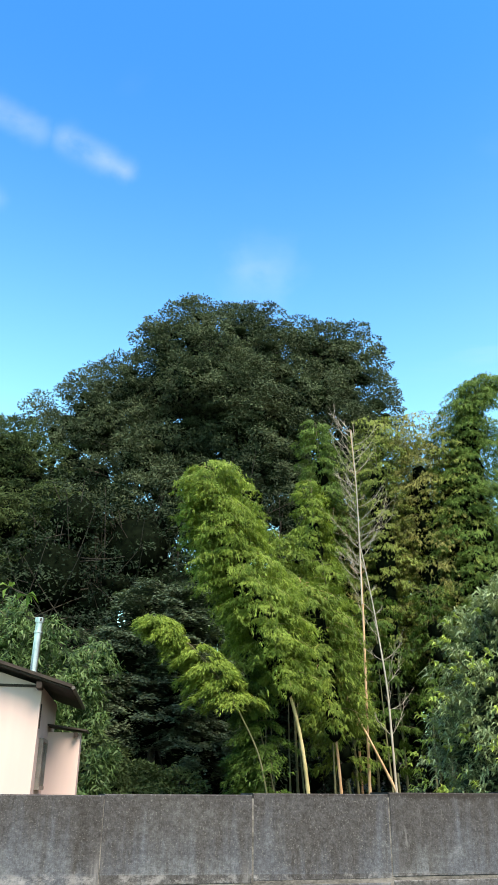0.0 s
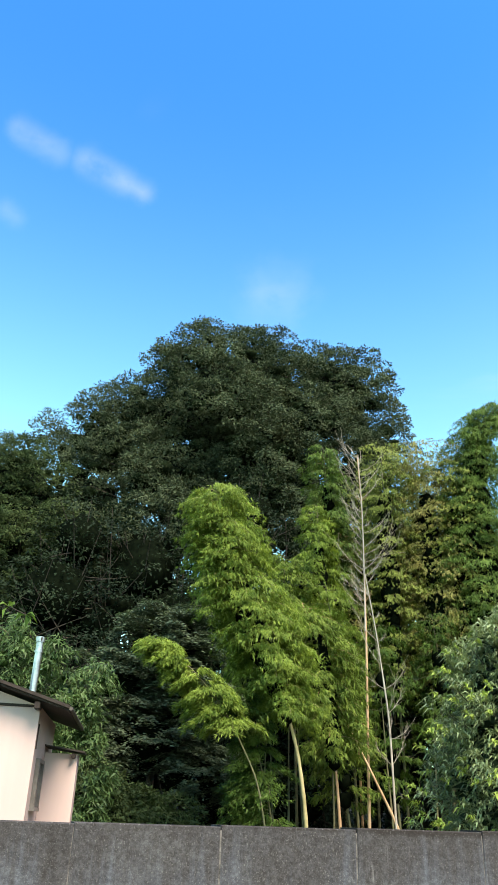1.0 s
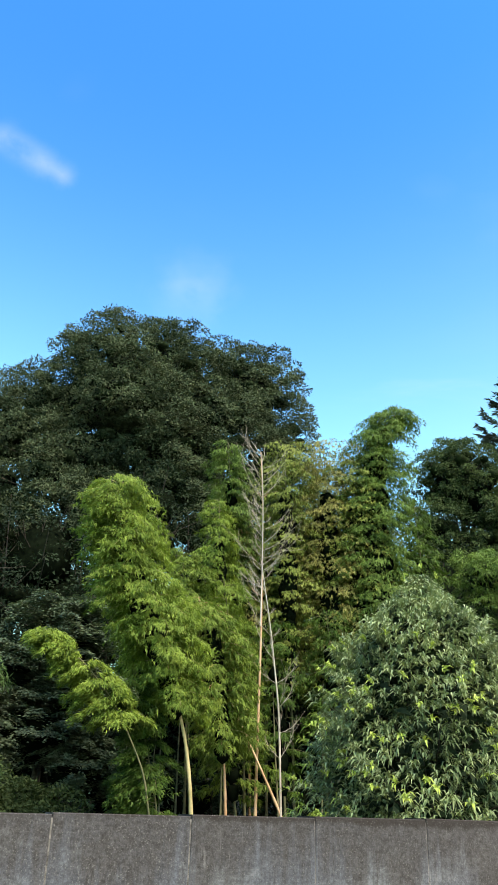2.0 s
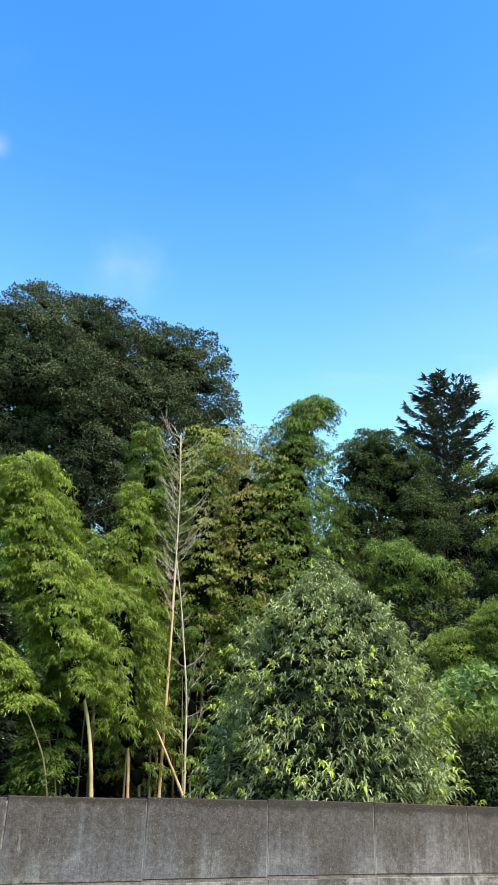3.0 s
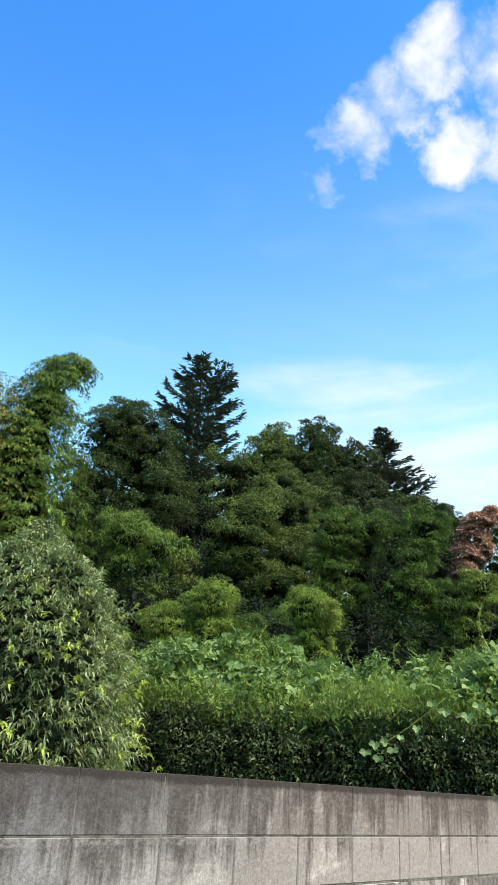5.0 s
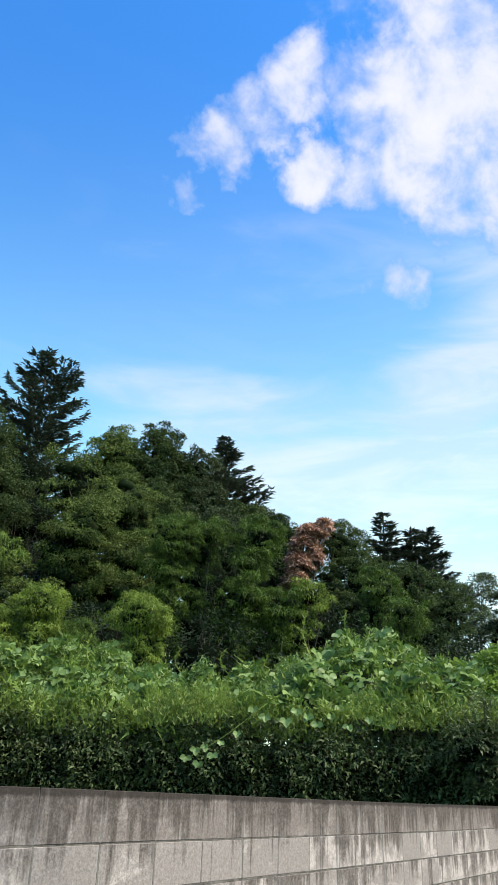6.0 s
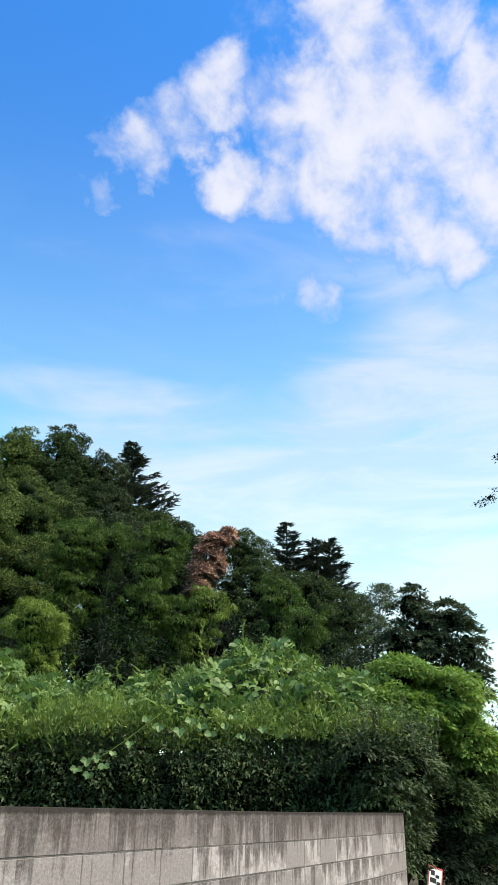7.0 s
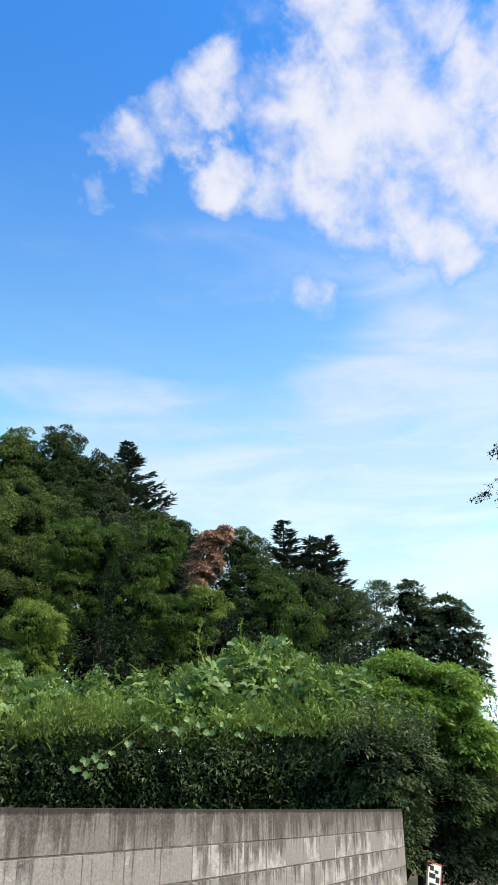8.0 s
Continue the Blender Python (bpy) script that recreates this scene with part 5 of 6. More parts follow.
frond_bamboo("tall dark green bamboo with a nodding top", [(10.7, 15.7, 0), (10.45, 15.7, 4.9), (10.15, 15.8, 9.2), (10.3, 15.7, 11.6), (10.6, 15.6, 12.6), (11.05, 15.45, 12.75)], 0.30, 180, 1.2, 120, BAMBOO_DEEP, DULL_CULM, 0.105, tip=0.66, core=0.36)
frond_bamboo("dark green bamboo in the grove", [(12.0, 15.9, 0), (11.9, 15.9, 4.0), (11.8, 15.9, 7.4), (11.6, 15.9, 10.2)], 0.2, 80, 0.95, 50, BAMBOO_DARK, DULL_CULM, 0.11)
THICKET_LEAF = foliage("thicket_leaf", (0.028, 0.062, 0.022), (0.130, 0.205, 0.075), rough=0.5, glow=0.3, patch=2.0, shine=0.2)
SHADE_OF[THICKET_LEAF.name] = SHADED_DARK
for (x, y), z in (((-1.7, 14.2), 4.9), ((-0.8, 14.4), 4.6), ((0.4, 13.6), 2.2), ((-2.6, 14.0), 5.0), ((0.1, 14.9), 4.3)):
    bamboo("bright broad-leaved bamboo thicket behind the house", [(x, y, 0), (x, y, z * 0.5), (x + 0.1, y, z * 0.8), (x + 0.25, y - 0.1, z)], 0.45, 0.02 + 0.15 * z, 560, THICKET_LEAF, DULL_CULM, 0.22, 0.02, clumps=30, group="thicket behind the house", tip=0.8)
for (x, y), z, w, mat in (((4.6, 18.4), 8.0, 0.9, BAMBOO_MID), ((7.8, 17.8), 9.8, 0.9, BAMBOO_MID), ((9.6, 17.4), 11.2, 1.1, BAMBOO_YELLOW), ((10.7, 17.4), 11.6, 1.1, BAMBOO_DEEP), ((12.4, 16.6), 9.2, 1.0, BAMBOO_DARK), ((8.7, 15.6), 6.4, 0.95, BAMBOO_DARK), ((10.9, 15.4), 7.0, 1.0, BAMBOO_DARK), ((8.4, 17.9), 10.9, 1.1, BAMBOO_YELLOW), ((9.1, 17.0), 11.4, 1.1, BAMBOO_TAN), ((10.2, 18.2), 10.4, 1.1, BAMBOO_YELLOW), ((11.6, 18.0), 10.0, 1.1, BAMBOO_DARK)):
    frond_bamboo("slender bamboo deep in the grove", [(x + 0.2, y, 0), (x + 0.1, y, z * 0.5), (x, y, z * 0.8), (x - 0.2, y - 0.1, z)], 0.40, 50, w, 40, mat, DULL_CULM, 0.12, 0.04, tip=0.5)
TUFTS = "young bamboo tufts below the cedars"
for x, y, z, w, m in ((11.6, 9.8, 5.45, 0.50, BAMBOO_MID), (12.25, 7.6, 5.15, 0.50, BAMBOO_MID), (10.95, 10.4, 4.9, 0.55, BAMBOO_MID), (12.3, 9.4, 4.7, 0.5, BAMBOO_DARK), (13.6, 9.4, 4.6, 0.5, BAMBOO_DARK), (10.2, 11.6, 4.5, 0.6, BAMBOO_DARK)):
    puffy("bamboo", "rounded tuft of young green bamboo", (x + 0.2, y), z - 0.2, [(x, y, z - 0.75 * w, w, 0.9 * w, 0.75 * w), (x + 0.12, y, z - 1.7 * w, 0.75 * w, 0.7 * w, 0.8 * w), (x + 0.15, y, z - 2.6 * w, 0.6 * w, 0.6 * w, 0.8 * w)],
          0.20, m, 0.065, 230, 0.24, 0.85, TUFTS, 0.03, "bamboo", 0.85, 0.75, -0.2)
for x, y, z, w, dx, m in ((19.0, 12.0, 9.6, 0.95, 0.1, BAMBOO_DARK), (20.05, 11.4, 9.7, 0.62, 0.2, BAMBOO_DARK), (20.6, 9.85, 9.65, 0.78, 0.9, BAMBOO_DARK), (19.8, 10.0, 7.5, 0.95, 0.3, BAMBOO_DARK), (21.2, 8.4, 7.7, 0.60, 0.3, BAMBOO_MID), (20.4, 8.9, 7.3, 0.66, 0.1, BAMBOO_DARK), (13.8, 15.9, 8.7, 0.80, 0.1, BAMBOO_DEEP), (14.7, 15.4, 8.4, 0.66, 0.2, BAMBOO_DEEP), (22.3, 5.8, 7.1, 0.62, 0.2, BAMBOO_DARK), (23.9, 7.2, 8.5, 0.75, 0.1, BAMBOO_DARK), (17.0, 12.9, 6.2, 0.7, 0.1, BAMBOO_DARK), (16.0, 13.8, 6.2, 0.7, 0.1, BAMBOO_DARK)):
    puffy("bamboo", "dark green bamboo with a heavy nodding top", (x - dx, y), z - 0.3, [(x, y, z - 0.8 * w, w, 0.9 * w, 0.8 * w), (x - 0.35 * dx, y + 0.2, z - 1.9 * w, 0.6 * w, 0.6 * w, 0.9 * w), (x - 0.7 * dx, y + 0.3, z - 3.1 * w, 0.65 * w, 0.6 * w, 0.8 * w), (x - dx, y + 0.3, z - 4.3 * w, 0.5 * w, 0.5 * w, 0.9 * w)],
          0.34, m, 0.098, 270, 0.26, 1.15, "bamboo on the slope", 0.04, "bamboo", 0.8, 0.75, dx)

dead_culm("dead bamboo culm, tan below and bleached above, with bare twigs", [(6.36, 14.7, 0), (6.36, 14.7, 2.5), (6.38, 14.7, 5.5), (6.34, 14.7, 8.6), (6.25, 14.75, 10.1)], 0.042, TAN_CULM, 2, 0.5, 0.5)
dead_culm("bleached dead bamboo top with bare whitish twigs", [(6.33, 14.63, 5.6), (6.33, 14.63, 7.2), (6.31, 14.63, 8.6), (6.25, 14.68, 10.05)], 0.018, DRY_CULM, 22, 1.25, 0.10)
dead_culm("bleached dead bamboo culm with a few bare twigs", [(6.47, 13.5, 0), (6.43, 13.55, 1.7), (6.38, 13.6, 3.6), (6.18, 13.7, 5.4), (5.95, 13.8, 6.9)], 0.031, DRY_CULM, 9, 1.0, 0.35)
dead_culm("cut tan bamboo culm leaning against the grove", [(6.95, 13.4, 0), (6.45, 13.55, 1.6), (5.9, 13.75, 2.75), (5.35, 14.0, 3.9)], 0.045, TAN_CULM, 0, 0.5, 0.5)
for (x, y), top, mat in (((3.95, 14.5), (4.0, 3.2), DULL_CULM), ((4.25, 14.7), (4.15, 3.2), DULL_CULM), ((4.62, 14.8), (4.58, 3.6), DULL_CULM), ((5.0, 15.0), (4.85, 3.4), DULL_CULM), ((5.5, 14.5), (5.45, 3.9), DULL_CULM), ((7.0, 14.9), (6.8, 4.2), DULL_CULM), ((8.3, 15.4), (8.35, 4.6), DULL_CULM)):
    dead_culm("bare lower bamboo culm in the shade of the grove", [(x, y, 0), (x, y, 1.5), (x + (top[0] - x) * 0.6, y, top[1] * 0.7), (top[0], y, top[1])], 0.035, mat, 0, 0.5, 0.5, "bamboo stems in shade")


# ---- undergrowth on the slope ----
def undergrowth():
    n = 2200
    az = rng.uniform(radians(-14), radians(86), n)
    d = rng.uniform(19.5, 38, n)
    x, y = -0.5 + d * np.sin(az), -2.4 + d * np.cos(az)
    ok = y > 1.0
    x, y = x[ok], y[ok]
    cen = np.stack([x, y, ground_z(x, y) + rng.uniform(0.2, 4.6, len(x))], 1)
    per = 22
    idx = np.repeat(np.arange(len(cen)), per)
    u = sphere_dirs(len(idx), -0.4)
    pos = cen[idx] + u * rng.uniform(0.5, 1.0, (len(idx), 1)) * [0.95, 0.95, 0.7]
    # dark leaf tone carries the shade under the trees
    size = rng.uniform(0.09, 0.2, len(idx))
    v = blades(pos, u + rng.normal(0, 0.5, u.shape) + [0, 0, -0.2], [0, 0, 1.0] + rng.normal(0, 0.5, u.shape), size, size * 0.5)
    tagged(part("undergrowth", quads("undergrowth", v), SHADE_TONED_LEAF), "dense dark undergrowth on the wooded slope", "undergrowth", kind="stuff")


undergrowth()


# ---- glossy shrub behind the wall ----
def whorls(tips, outs, n, length, width, droop):
    i = np.repeat(np.arange(len(tips)), n)
    side = sphere_dirs(len(i))
    way = unit(outs[i] * 0.7 + side * 0.8 + [0, 0, 0.34])
    pos = tips[i] - outs[i] * rng.uniform(0, 0.10, (len(i), 1))
    size = length * rng.uniform(0.65, 1.2, len(i))
    up = np.array([0, 0, 1.0]) + rng.normal(0, 0.3, pos.shape)
    return leaves(pos, way, up, size, size * width, droop)


def shrub():
    t = thing("glossy_shrub", "dense evergreen shrub with long glossy leaves and yellow-green new shoots", "shrub", at=(5.55, 6.95, 0))
    prof_z, prof_r = [0.6, 1.3, 2.0, 2.5, 3.0, 3.5, 3.8, 4.1, 4.35, 4.55, 4.75], [1.2, 1.48, 1.53, 1.46, 1.34, 1.16, 1.02, 0.80, 0.46, 0.24, 0.05]

    def tips(n, lo, hi, deep=0.8):
        z = rng.uniform(lo, hi, n)
        a = rng.uniform(0, 2 * np.pi, n)
        lump = 1 + 0.08 * np.sin(5 * a + 3.7 * z) + 0.09 * np.sin(9 * a - 6.1 * z) + 0.05 * np.sin(13 * a + 11 * z)
        r = np.interp(z, prof_z, prof_r) * rng.uniform(deep, 1.04, n) * lump
        p = np.stack([r * np.cos(a), r * np.sin(a), z], 1)
        o = unit(np.stack([np.cos(a), np.sin(a), 0.25 + 0.9 * np.clip((z - 2.2) / 2.2, 0, 1)], 1))
        return p, o

    p, o = tips(5200, 0.9, 4.72, 0.72)
    v, f = whorls(p, o, 8, 0.138, 0.18, 0.40)
    part("leaf_mass", quads("leaf_mass", v, faces=f), SHRUB_LEAF, t, kind="stuff")
    # dark filler blades: the shade inside the shrub put into their colour
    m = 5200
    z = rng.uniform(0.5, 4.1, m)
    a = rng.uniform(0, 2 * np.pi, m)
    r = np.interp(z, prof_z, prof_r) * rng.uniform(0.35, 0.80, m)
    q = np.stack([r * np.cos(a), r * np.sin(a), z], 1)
    part("inner_leaf_mass", quads("inner_leaf_mass", blades(q, sphere_dirs(m), sphere_dirs(m), rng.uniform(0.12, 0.24, m), 0.10)), SHADE_TONED_LEAF, t, kind="stuff")
    p2, o2 = tips(500, 1.2, 3.7, 0.99)
    few = rng.random(len(p2)) < np.interp(p2[:, 2], [1.2, 2.2, 3.5], [1.0, 0.75, 0.2])
    crest = np.array([(0.05, 0, 4.86), (0.22, -0.1, 4.70), (-0.25, 0, 4.62), (0.75, 0.0, 4.15), (0.9, -0.2, 3.95)])
    p2, o2 = np.concatenate([p2[few], crest]), np.concatenate([o2[few], np.tile([0, 0, 1.0], (5, 1))])
    v, f = whorls(p2 + o2 * 0.10, o2, 8, 0.115, 0.27, 0.4)
    part("new_growth", quads("new_growth", v, faces=f), YOUNG_LEAF, t, "yellow-green young leaves")
    pieces = [tube(bend((0.1 * k - 0.25, 0.05 * k, 0), (0.3 * k - 0.7, 0.1 * k - 0.2, 3.0 + 0.25 * (k % 3)), (0.1, 0, 0.1), 6), np.linspace(0.035, 0.012, 6), 6) for k in range(6)]
    for k in rng.permutation(len(p))[:150]:
        c = p[k] * [0.25, 0.25, 0.8]
        pieces.append(tube(bend(c, p[k], (0, 0, -0.05), 4), np.linspace(0.012, 0.004, 4), 4))
    v, f = gather(pieces)
    part("branch_frame", quads("branch_frame", v, faces=f), BARK, t)


YOUNG_LEAF = foliage("young_leaf", (0.198, 0.285, 0.057), (0.416, 0.500, 0.125), rough=0.4, glow=0.35)
shrub()

# ---- hedge and vines ----
HEDGE_A, HEDGE_B = np.array([10.7, 0.75, 0]), np.array([7.3, 7.6, 0])
HEDGE_RUN = np.linalg.norm(HEDGE_B - HEDGE_A)
HEDGE_U = (HEDGE_B - HEDGE_A) / HEDGE_RUN
HEDGE_IN = np.array([HEDGE_U[1], -HEDGE_U[0], 0])


def hedge_lump(s, z):
    return 0.10 * np.sin(1.7 * s + 0.6) + 0.07 * np.sin(3.9 * s + 2 * z) + 0.05 * np.sin(7 * z + 5 * s) + 0.04 * np.sin(11 * s - 4 * z)


def hedge():
    t = thing("hedge", "dense dark green clipped hedge with lighter upright shoots on top", "hedge")
    n = 30000
    s, z = rng.uniform(-0.7, HEDGE_RUN, n), rng.uniform(0.9, 2.58, n)
    off = hedge_lump(s, z) + rng.exponential(0.11, n) + np.clip(z - 2.0, 0, 1) * 0.5
    pos = HEDGE_A + HEDGE_U * s[:, None] + HEDGE_IN * off[:, None] + np.array([0, 0, 1.0]) * z[:, None]
    out = -HEDGE_IN
    way = out * 0.7 + rng.normal(0, 0.6, (n, 3)) + [0, 0, 0.1]
    up = np.array([0, 0, 1.0]) + out * 0.4 + rng.normal(0, 0.4, (n, 3))
    size = 0.082 * rng.uniform(0.6, 1.35, n)
    v, f = leaves(pos, way, up, size, size * 0.38, 0.1)
    part("leaf_mass", quads("leaf_mass", v, faces=f), HEDGE_LEAF, t, kind="stuff")
    m = 30000
    s = rng.uniform(-0.7, HEDGE_RUN, m)
    off = rng.uniform(0.0, 0.9, m)
    tuft = 0.5 + 0.5 * np.sin(7.3 * s + 4 * off) * np.sin(11.0 * s - 6 * off + 1.0)
    z = 2.32 + (0.22 + 0.34 * tuft) * rng.uniform(0, 1, m) ** 0.9 + 0.10 * np.sin(2.1 * s) + 0.25 * off
    pos = HEDGE_A + HEDGE_U * s[:, None] + HEDGE_IN * (off + 0.12)[:, None] + np.array([0, 0, 1.0]) * z[:, None]
    way = rng.normal(0, 0.5, (m, 3)) + [0, 0, 0.9] - HEDGE_IN * 0.2
    size = 0.072 * rng.uniform(0.6, 1.4, m)
    part("shoot_mass", quads("shoot_mass", blades(pos, way, -HEDGE_IN + rng.normal(0, 0.6, (m, 3)), size, size * 0.34)), SHOOT_LEAF, t, "lighter upright young shoots")
    pieces = []
    for s in np.linspace(0.2, HEDGE_RUN - 0.2, 22):
        a = HEDGE_A + HEDGE_U * s + HEDGE_IN * 0.5
        pieces.append(tube(bend(a, a + [rng.normal(0, 0.1), rng.normal(0, 0.1), 2.2], (0.05, 0, 0), 5), np.linspace(0.04, 0.012, 5), 5))
    v, f = gather(pieces)
    part("stem_frame", quads("stem_frame", v, faces=f), BARK, t)
    # two near-black sheets inside the hedge, painting the shade behind its leaves
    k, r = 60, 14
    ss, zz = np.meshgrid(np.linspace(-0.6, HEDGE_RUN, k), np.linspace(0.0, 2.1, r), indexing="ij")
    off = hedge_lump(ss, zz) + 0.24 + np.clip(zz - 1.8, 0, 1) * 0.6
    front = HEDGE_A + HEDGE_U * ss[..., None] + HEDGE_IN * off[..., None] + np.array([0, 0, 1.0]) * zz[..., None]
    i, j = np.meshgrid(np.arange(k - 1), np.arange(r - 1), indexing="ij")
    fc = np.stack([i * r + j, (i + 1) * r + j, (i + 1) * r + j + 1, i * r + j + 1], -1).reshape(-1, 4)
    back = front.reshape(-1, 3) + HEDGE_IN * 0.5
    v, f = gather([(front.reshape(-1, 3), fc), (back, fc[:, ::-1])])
    part("core", quads("core", v, faces=f), FOLIAGE_SHADE, t)


hedge()


def leaflet(pos, way, up, size):
    """Broad rounded leaflets, folded along the rib."""
    pos, way = np.asarray(pos), unit(np.asarray(way))
    side = unit(np.cross(way, up))
    nrm = np.cross(side, way)
    L = np.broadcast_to(size, len(pos))[:, None]
    lift = nrm * L * 0.07
    mid, tip = pos + way * L * 0.5, pos + way * L - nrm * L * 0.1
    rows = [pos, mid, tip]
    for hand in (1, -1):
        rows += [pos + way * L * s + hand * side * L * w + lift for s, w in ((0.14, 0.28), (0.44, 0.43), (0.78, 0.29))]
    i = np.arange(len(pos), dtype=np.int32)[:, None] * 9
    return np.stack(rows, 1).reshape(-1, 3), np.concatenate([i + [0, 3, 4, 1], i + [1, 4, 5, 2], i + [0, 1, 7, 6], i + [1, 2, 8, 7]], 0)


def mound_height(s, off):
    return 2.42 + 1.0 * np.clip(off / 2.4, 0, 1) ** 0.8 + 0.24 * np.sin(1.1 * s + 0.5) + 0.20 * np.sin(2.7 * s + 1.9 * off) + 0.13 * np.sin(5.3 * s - 3 * off) + 0.07 * np.sin(11 * s + 5 * off) + 0.22 * np.exp(-((s - 0.9) / 1.1) ** 2 - ((off - 3.0) / 1.2) ** 2)


def triples(pos, face, size):
    n = len(pos)
    i = np.repeat(np.arange(n), 3)
    turn = np.tile([-1.25, 0.0, 1.25], n) + np.repeat(rng.uniform(-0.4, 0.4, n), 3)
    nrm = unit(face + rng.normal(0, 0.75, face.shape))[i]
    down = unit(np.array([0, 0, -1.0]) - nrm * (-nrm[:, 2:3]))
    side = np.cross(nrm, down)
    way = down * np.cos(turn)[:, None] + side * np.sin(turn)[:, None]
    return leaflet(pos[i] + way * 0.012, way, nrm, np.repeat(size, 3))


def vines():
    t = thing("kudzu_vine", "mound of kudzu vine with broad pale green leaves behind the hedge", "vine")
    n = 6200
    s = rng.uniform(-1.0, HEDGE_RUN + 2.5, n)
    off = 0.60 + 4.0 * rng.uniform(0, 1, n) ** 1.25
    z = mound_height(s, off) + rng.normal(0, 0.10, n)
    pos = HEDGE_A + HEDGE_U * s[:, None] + HEDGE_IN * off[:, None] + np.array([0, 0, 1.0]) * z[:, None]
    weedy = np.sin(2.7 * s + 1.1 * off) + np.sin(1.3 * s - 2.1 * off) + 0.35 * (off - 2.0) > 0.55
    keep = ~weedy | (rng.random(n) < 0.35)
    s, off, pos, n = s[keep], off[keep], pos[keep], int(keep.sum())
    face = np.tile(-HEDGE_IN * 0.7 + np.array([0, 0, 0.75]), (n, 1))
    pale = np.sin(1.9 * s + 2.3 * off) + rng.normal(0, 0.8, n) > 0.7
    for pick, mat in ((~pale, VINE_LEAF), (pale, VINE_PALE)):
        v, f = triples(pos[pick], face[pick], 0.096 * rng.uniform(0.45, 1.6, pick.sum()))
        tagged(part("leaf_mass", quads("leaf_mass", v, faces=f), mat, t), kind="stuff")
    # matted stems and weeds under the leaves
    m = 34000
    s = rng.uniform(-0.8, HEDGE_RUN + 2.5, m)
    off = rng.uniform(0.2, 5.0, m)
    z = mound_height(s, off) + 0.12 - rng.exponential(0.22, m)
    pos = HEDGE_A + HEDGE_U * s[:, None] + HEDGE_IN * off[:, None] + np.array([0, 0, 1.0]) * z[:, None]
    size = rng.uniform(0.08, 0.2, m)
    tagged(part("weed_mass", quads("weed_mass", blades(pos, rng.normal(0, 0.6, (m, 3)) + [0, 0, 0.5], rng.normal(0, 1, (m, 3)), size, size * 0.3)), BAMBOO_DEEP, t), kind="stuff")
    # leafy sprigs growing through the thinner places
    m = 2600
    s, off = rng.uniform(-0.8, HEDGE_RUN + 2.5, m), rng.uniform(0.5, 4.8, m)
    keep = np.sin(2.7 * s + 1.1 * off) + np.sin(1.3 * s - 2.1 * off) + 0.35 * (off - 2.0) > 0.3
    s, off = s[keep], off[keep]
    root = HEDGE_A + HEDGE_U * s[:, None] + HEDGE_IN * off[:, None] + np.array([0, 0, 1.0]) * (mound_height(s, off) - 0.1)[:, None]
    lean = unit(rng.normal(0, 0.5, root.shape) * [1, 1, 0.2] + [0, 0, 1.0])
    i = np.repeat(np.arange(len(root)), 26)
    f = rng.uniform(0.2, 1.0, len(i))
    tall = rng.uniform(0.18, 0.42, len(root))[i]
    size = rng.uniform(0.045, 0.10, len(i))
    v = blades(root[i] + lean[i] * (f * tall)[:, None] + rng.normal(0, 0.02, (len(i), 3)), lean[i] * 0.4 + rng.normal(0, 0.7, (len(i), 3)), [0, 0, 1.0] + rng.normal(0, 0.35, (len(i), 3)), size, size * 0.42)
    tagged(part("sprig_mass", quads("sprig_mass", v), VINE_PALE, t), kind="stuff")
    # dark sheet below the vine, painting the shade between its leaves
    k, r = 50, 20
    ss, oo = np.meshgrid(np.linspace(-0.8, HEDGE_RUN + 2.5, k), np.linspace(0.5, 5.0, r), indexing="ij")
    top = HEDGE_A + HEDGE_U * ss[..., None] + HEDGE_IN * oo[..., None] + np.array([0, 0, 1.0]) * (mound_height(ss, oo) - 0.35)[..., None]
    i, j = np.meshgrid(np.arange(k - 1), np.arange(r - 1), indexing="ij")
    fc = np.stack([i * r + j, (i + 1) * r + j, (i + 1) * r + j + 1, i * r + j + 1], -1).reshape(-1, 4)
    part("mat", quads("mat", top.reshape(-1, 3), faces=fc), SHADE_TONED_LEAF, t)
    # runners standing up from the mound
    for s0, o0, tall in ((3.3, 0.9, 0.75), (1.9, 1.3, 0.9), (4.9, 1.2, 0.5), (0.6, 1.6, 0.6), (2.6, 2.6, 0.6), (4.1, 2.4, 0.5), (5.6, 2.2, 0.7), (6.4, 1.6, 0.6), (6.9, 2.4, 0.6), (1.2, 2.8, 0.7), (0.1, 3.0, 0.6), (3.4, 3.0, 0.5), (7.6, 1.8, 0.6)):
        a = HEDGE_A + HEDGE_U * s0 + HEDGE_IN * o0 + np.array([0, 0, 1.0]) * mound_height(s0, o0)
        p = bend(a, a + np.array([0.1, 0.25, tall]), (-0.1, 0.1, 0), 9)
        rv, rf = tube(p, np.linspace(0.008, 0.003, 9), 4)
        q = np.repeat(p[1:], 4, 0)
        lv = blades(q, rng.normal(0, 0.8, q.shape) + [0, 0, 0.4], [0, 0, 1.0] + rng.normal(0, 0.3, q.shape), 0.10, 0.035)
        stem = part("runner", quads("runner", rv, faces=rf), SHOOT_LEAF, t)
        part("runner_leaf_mass", quads("runner_leaf_mass", lv), SHOOT_LEAF, stem, kind="stuff")
    return t


VINE = vines()


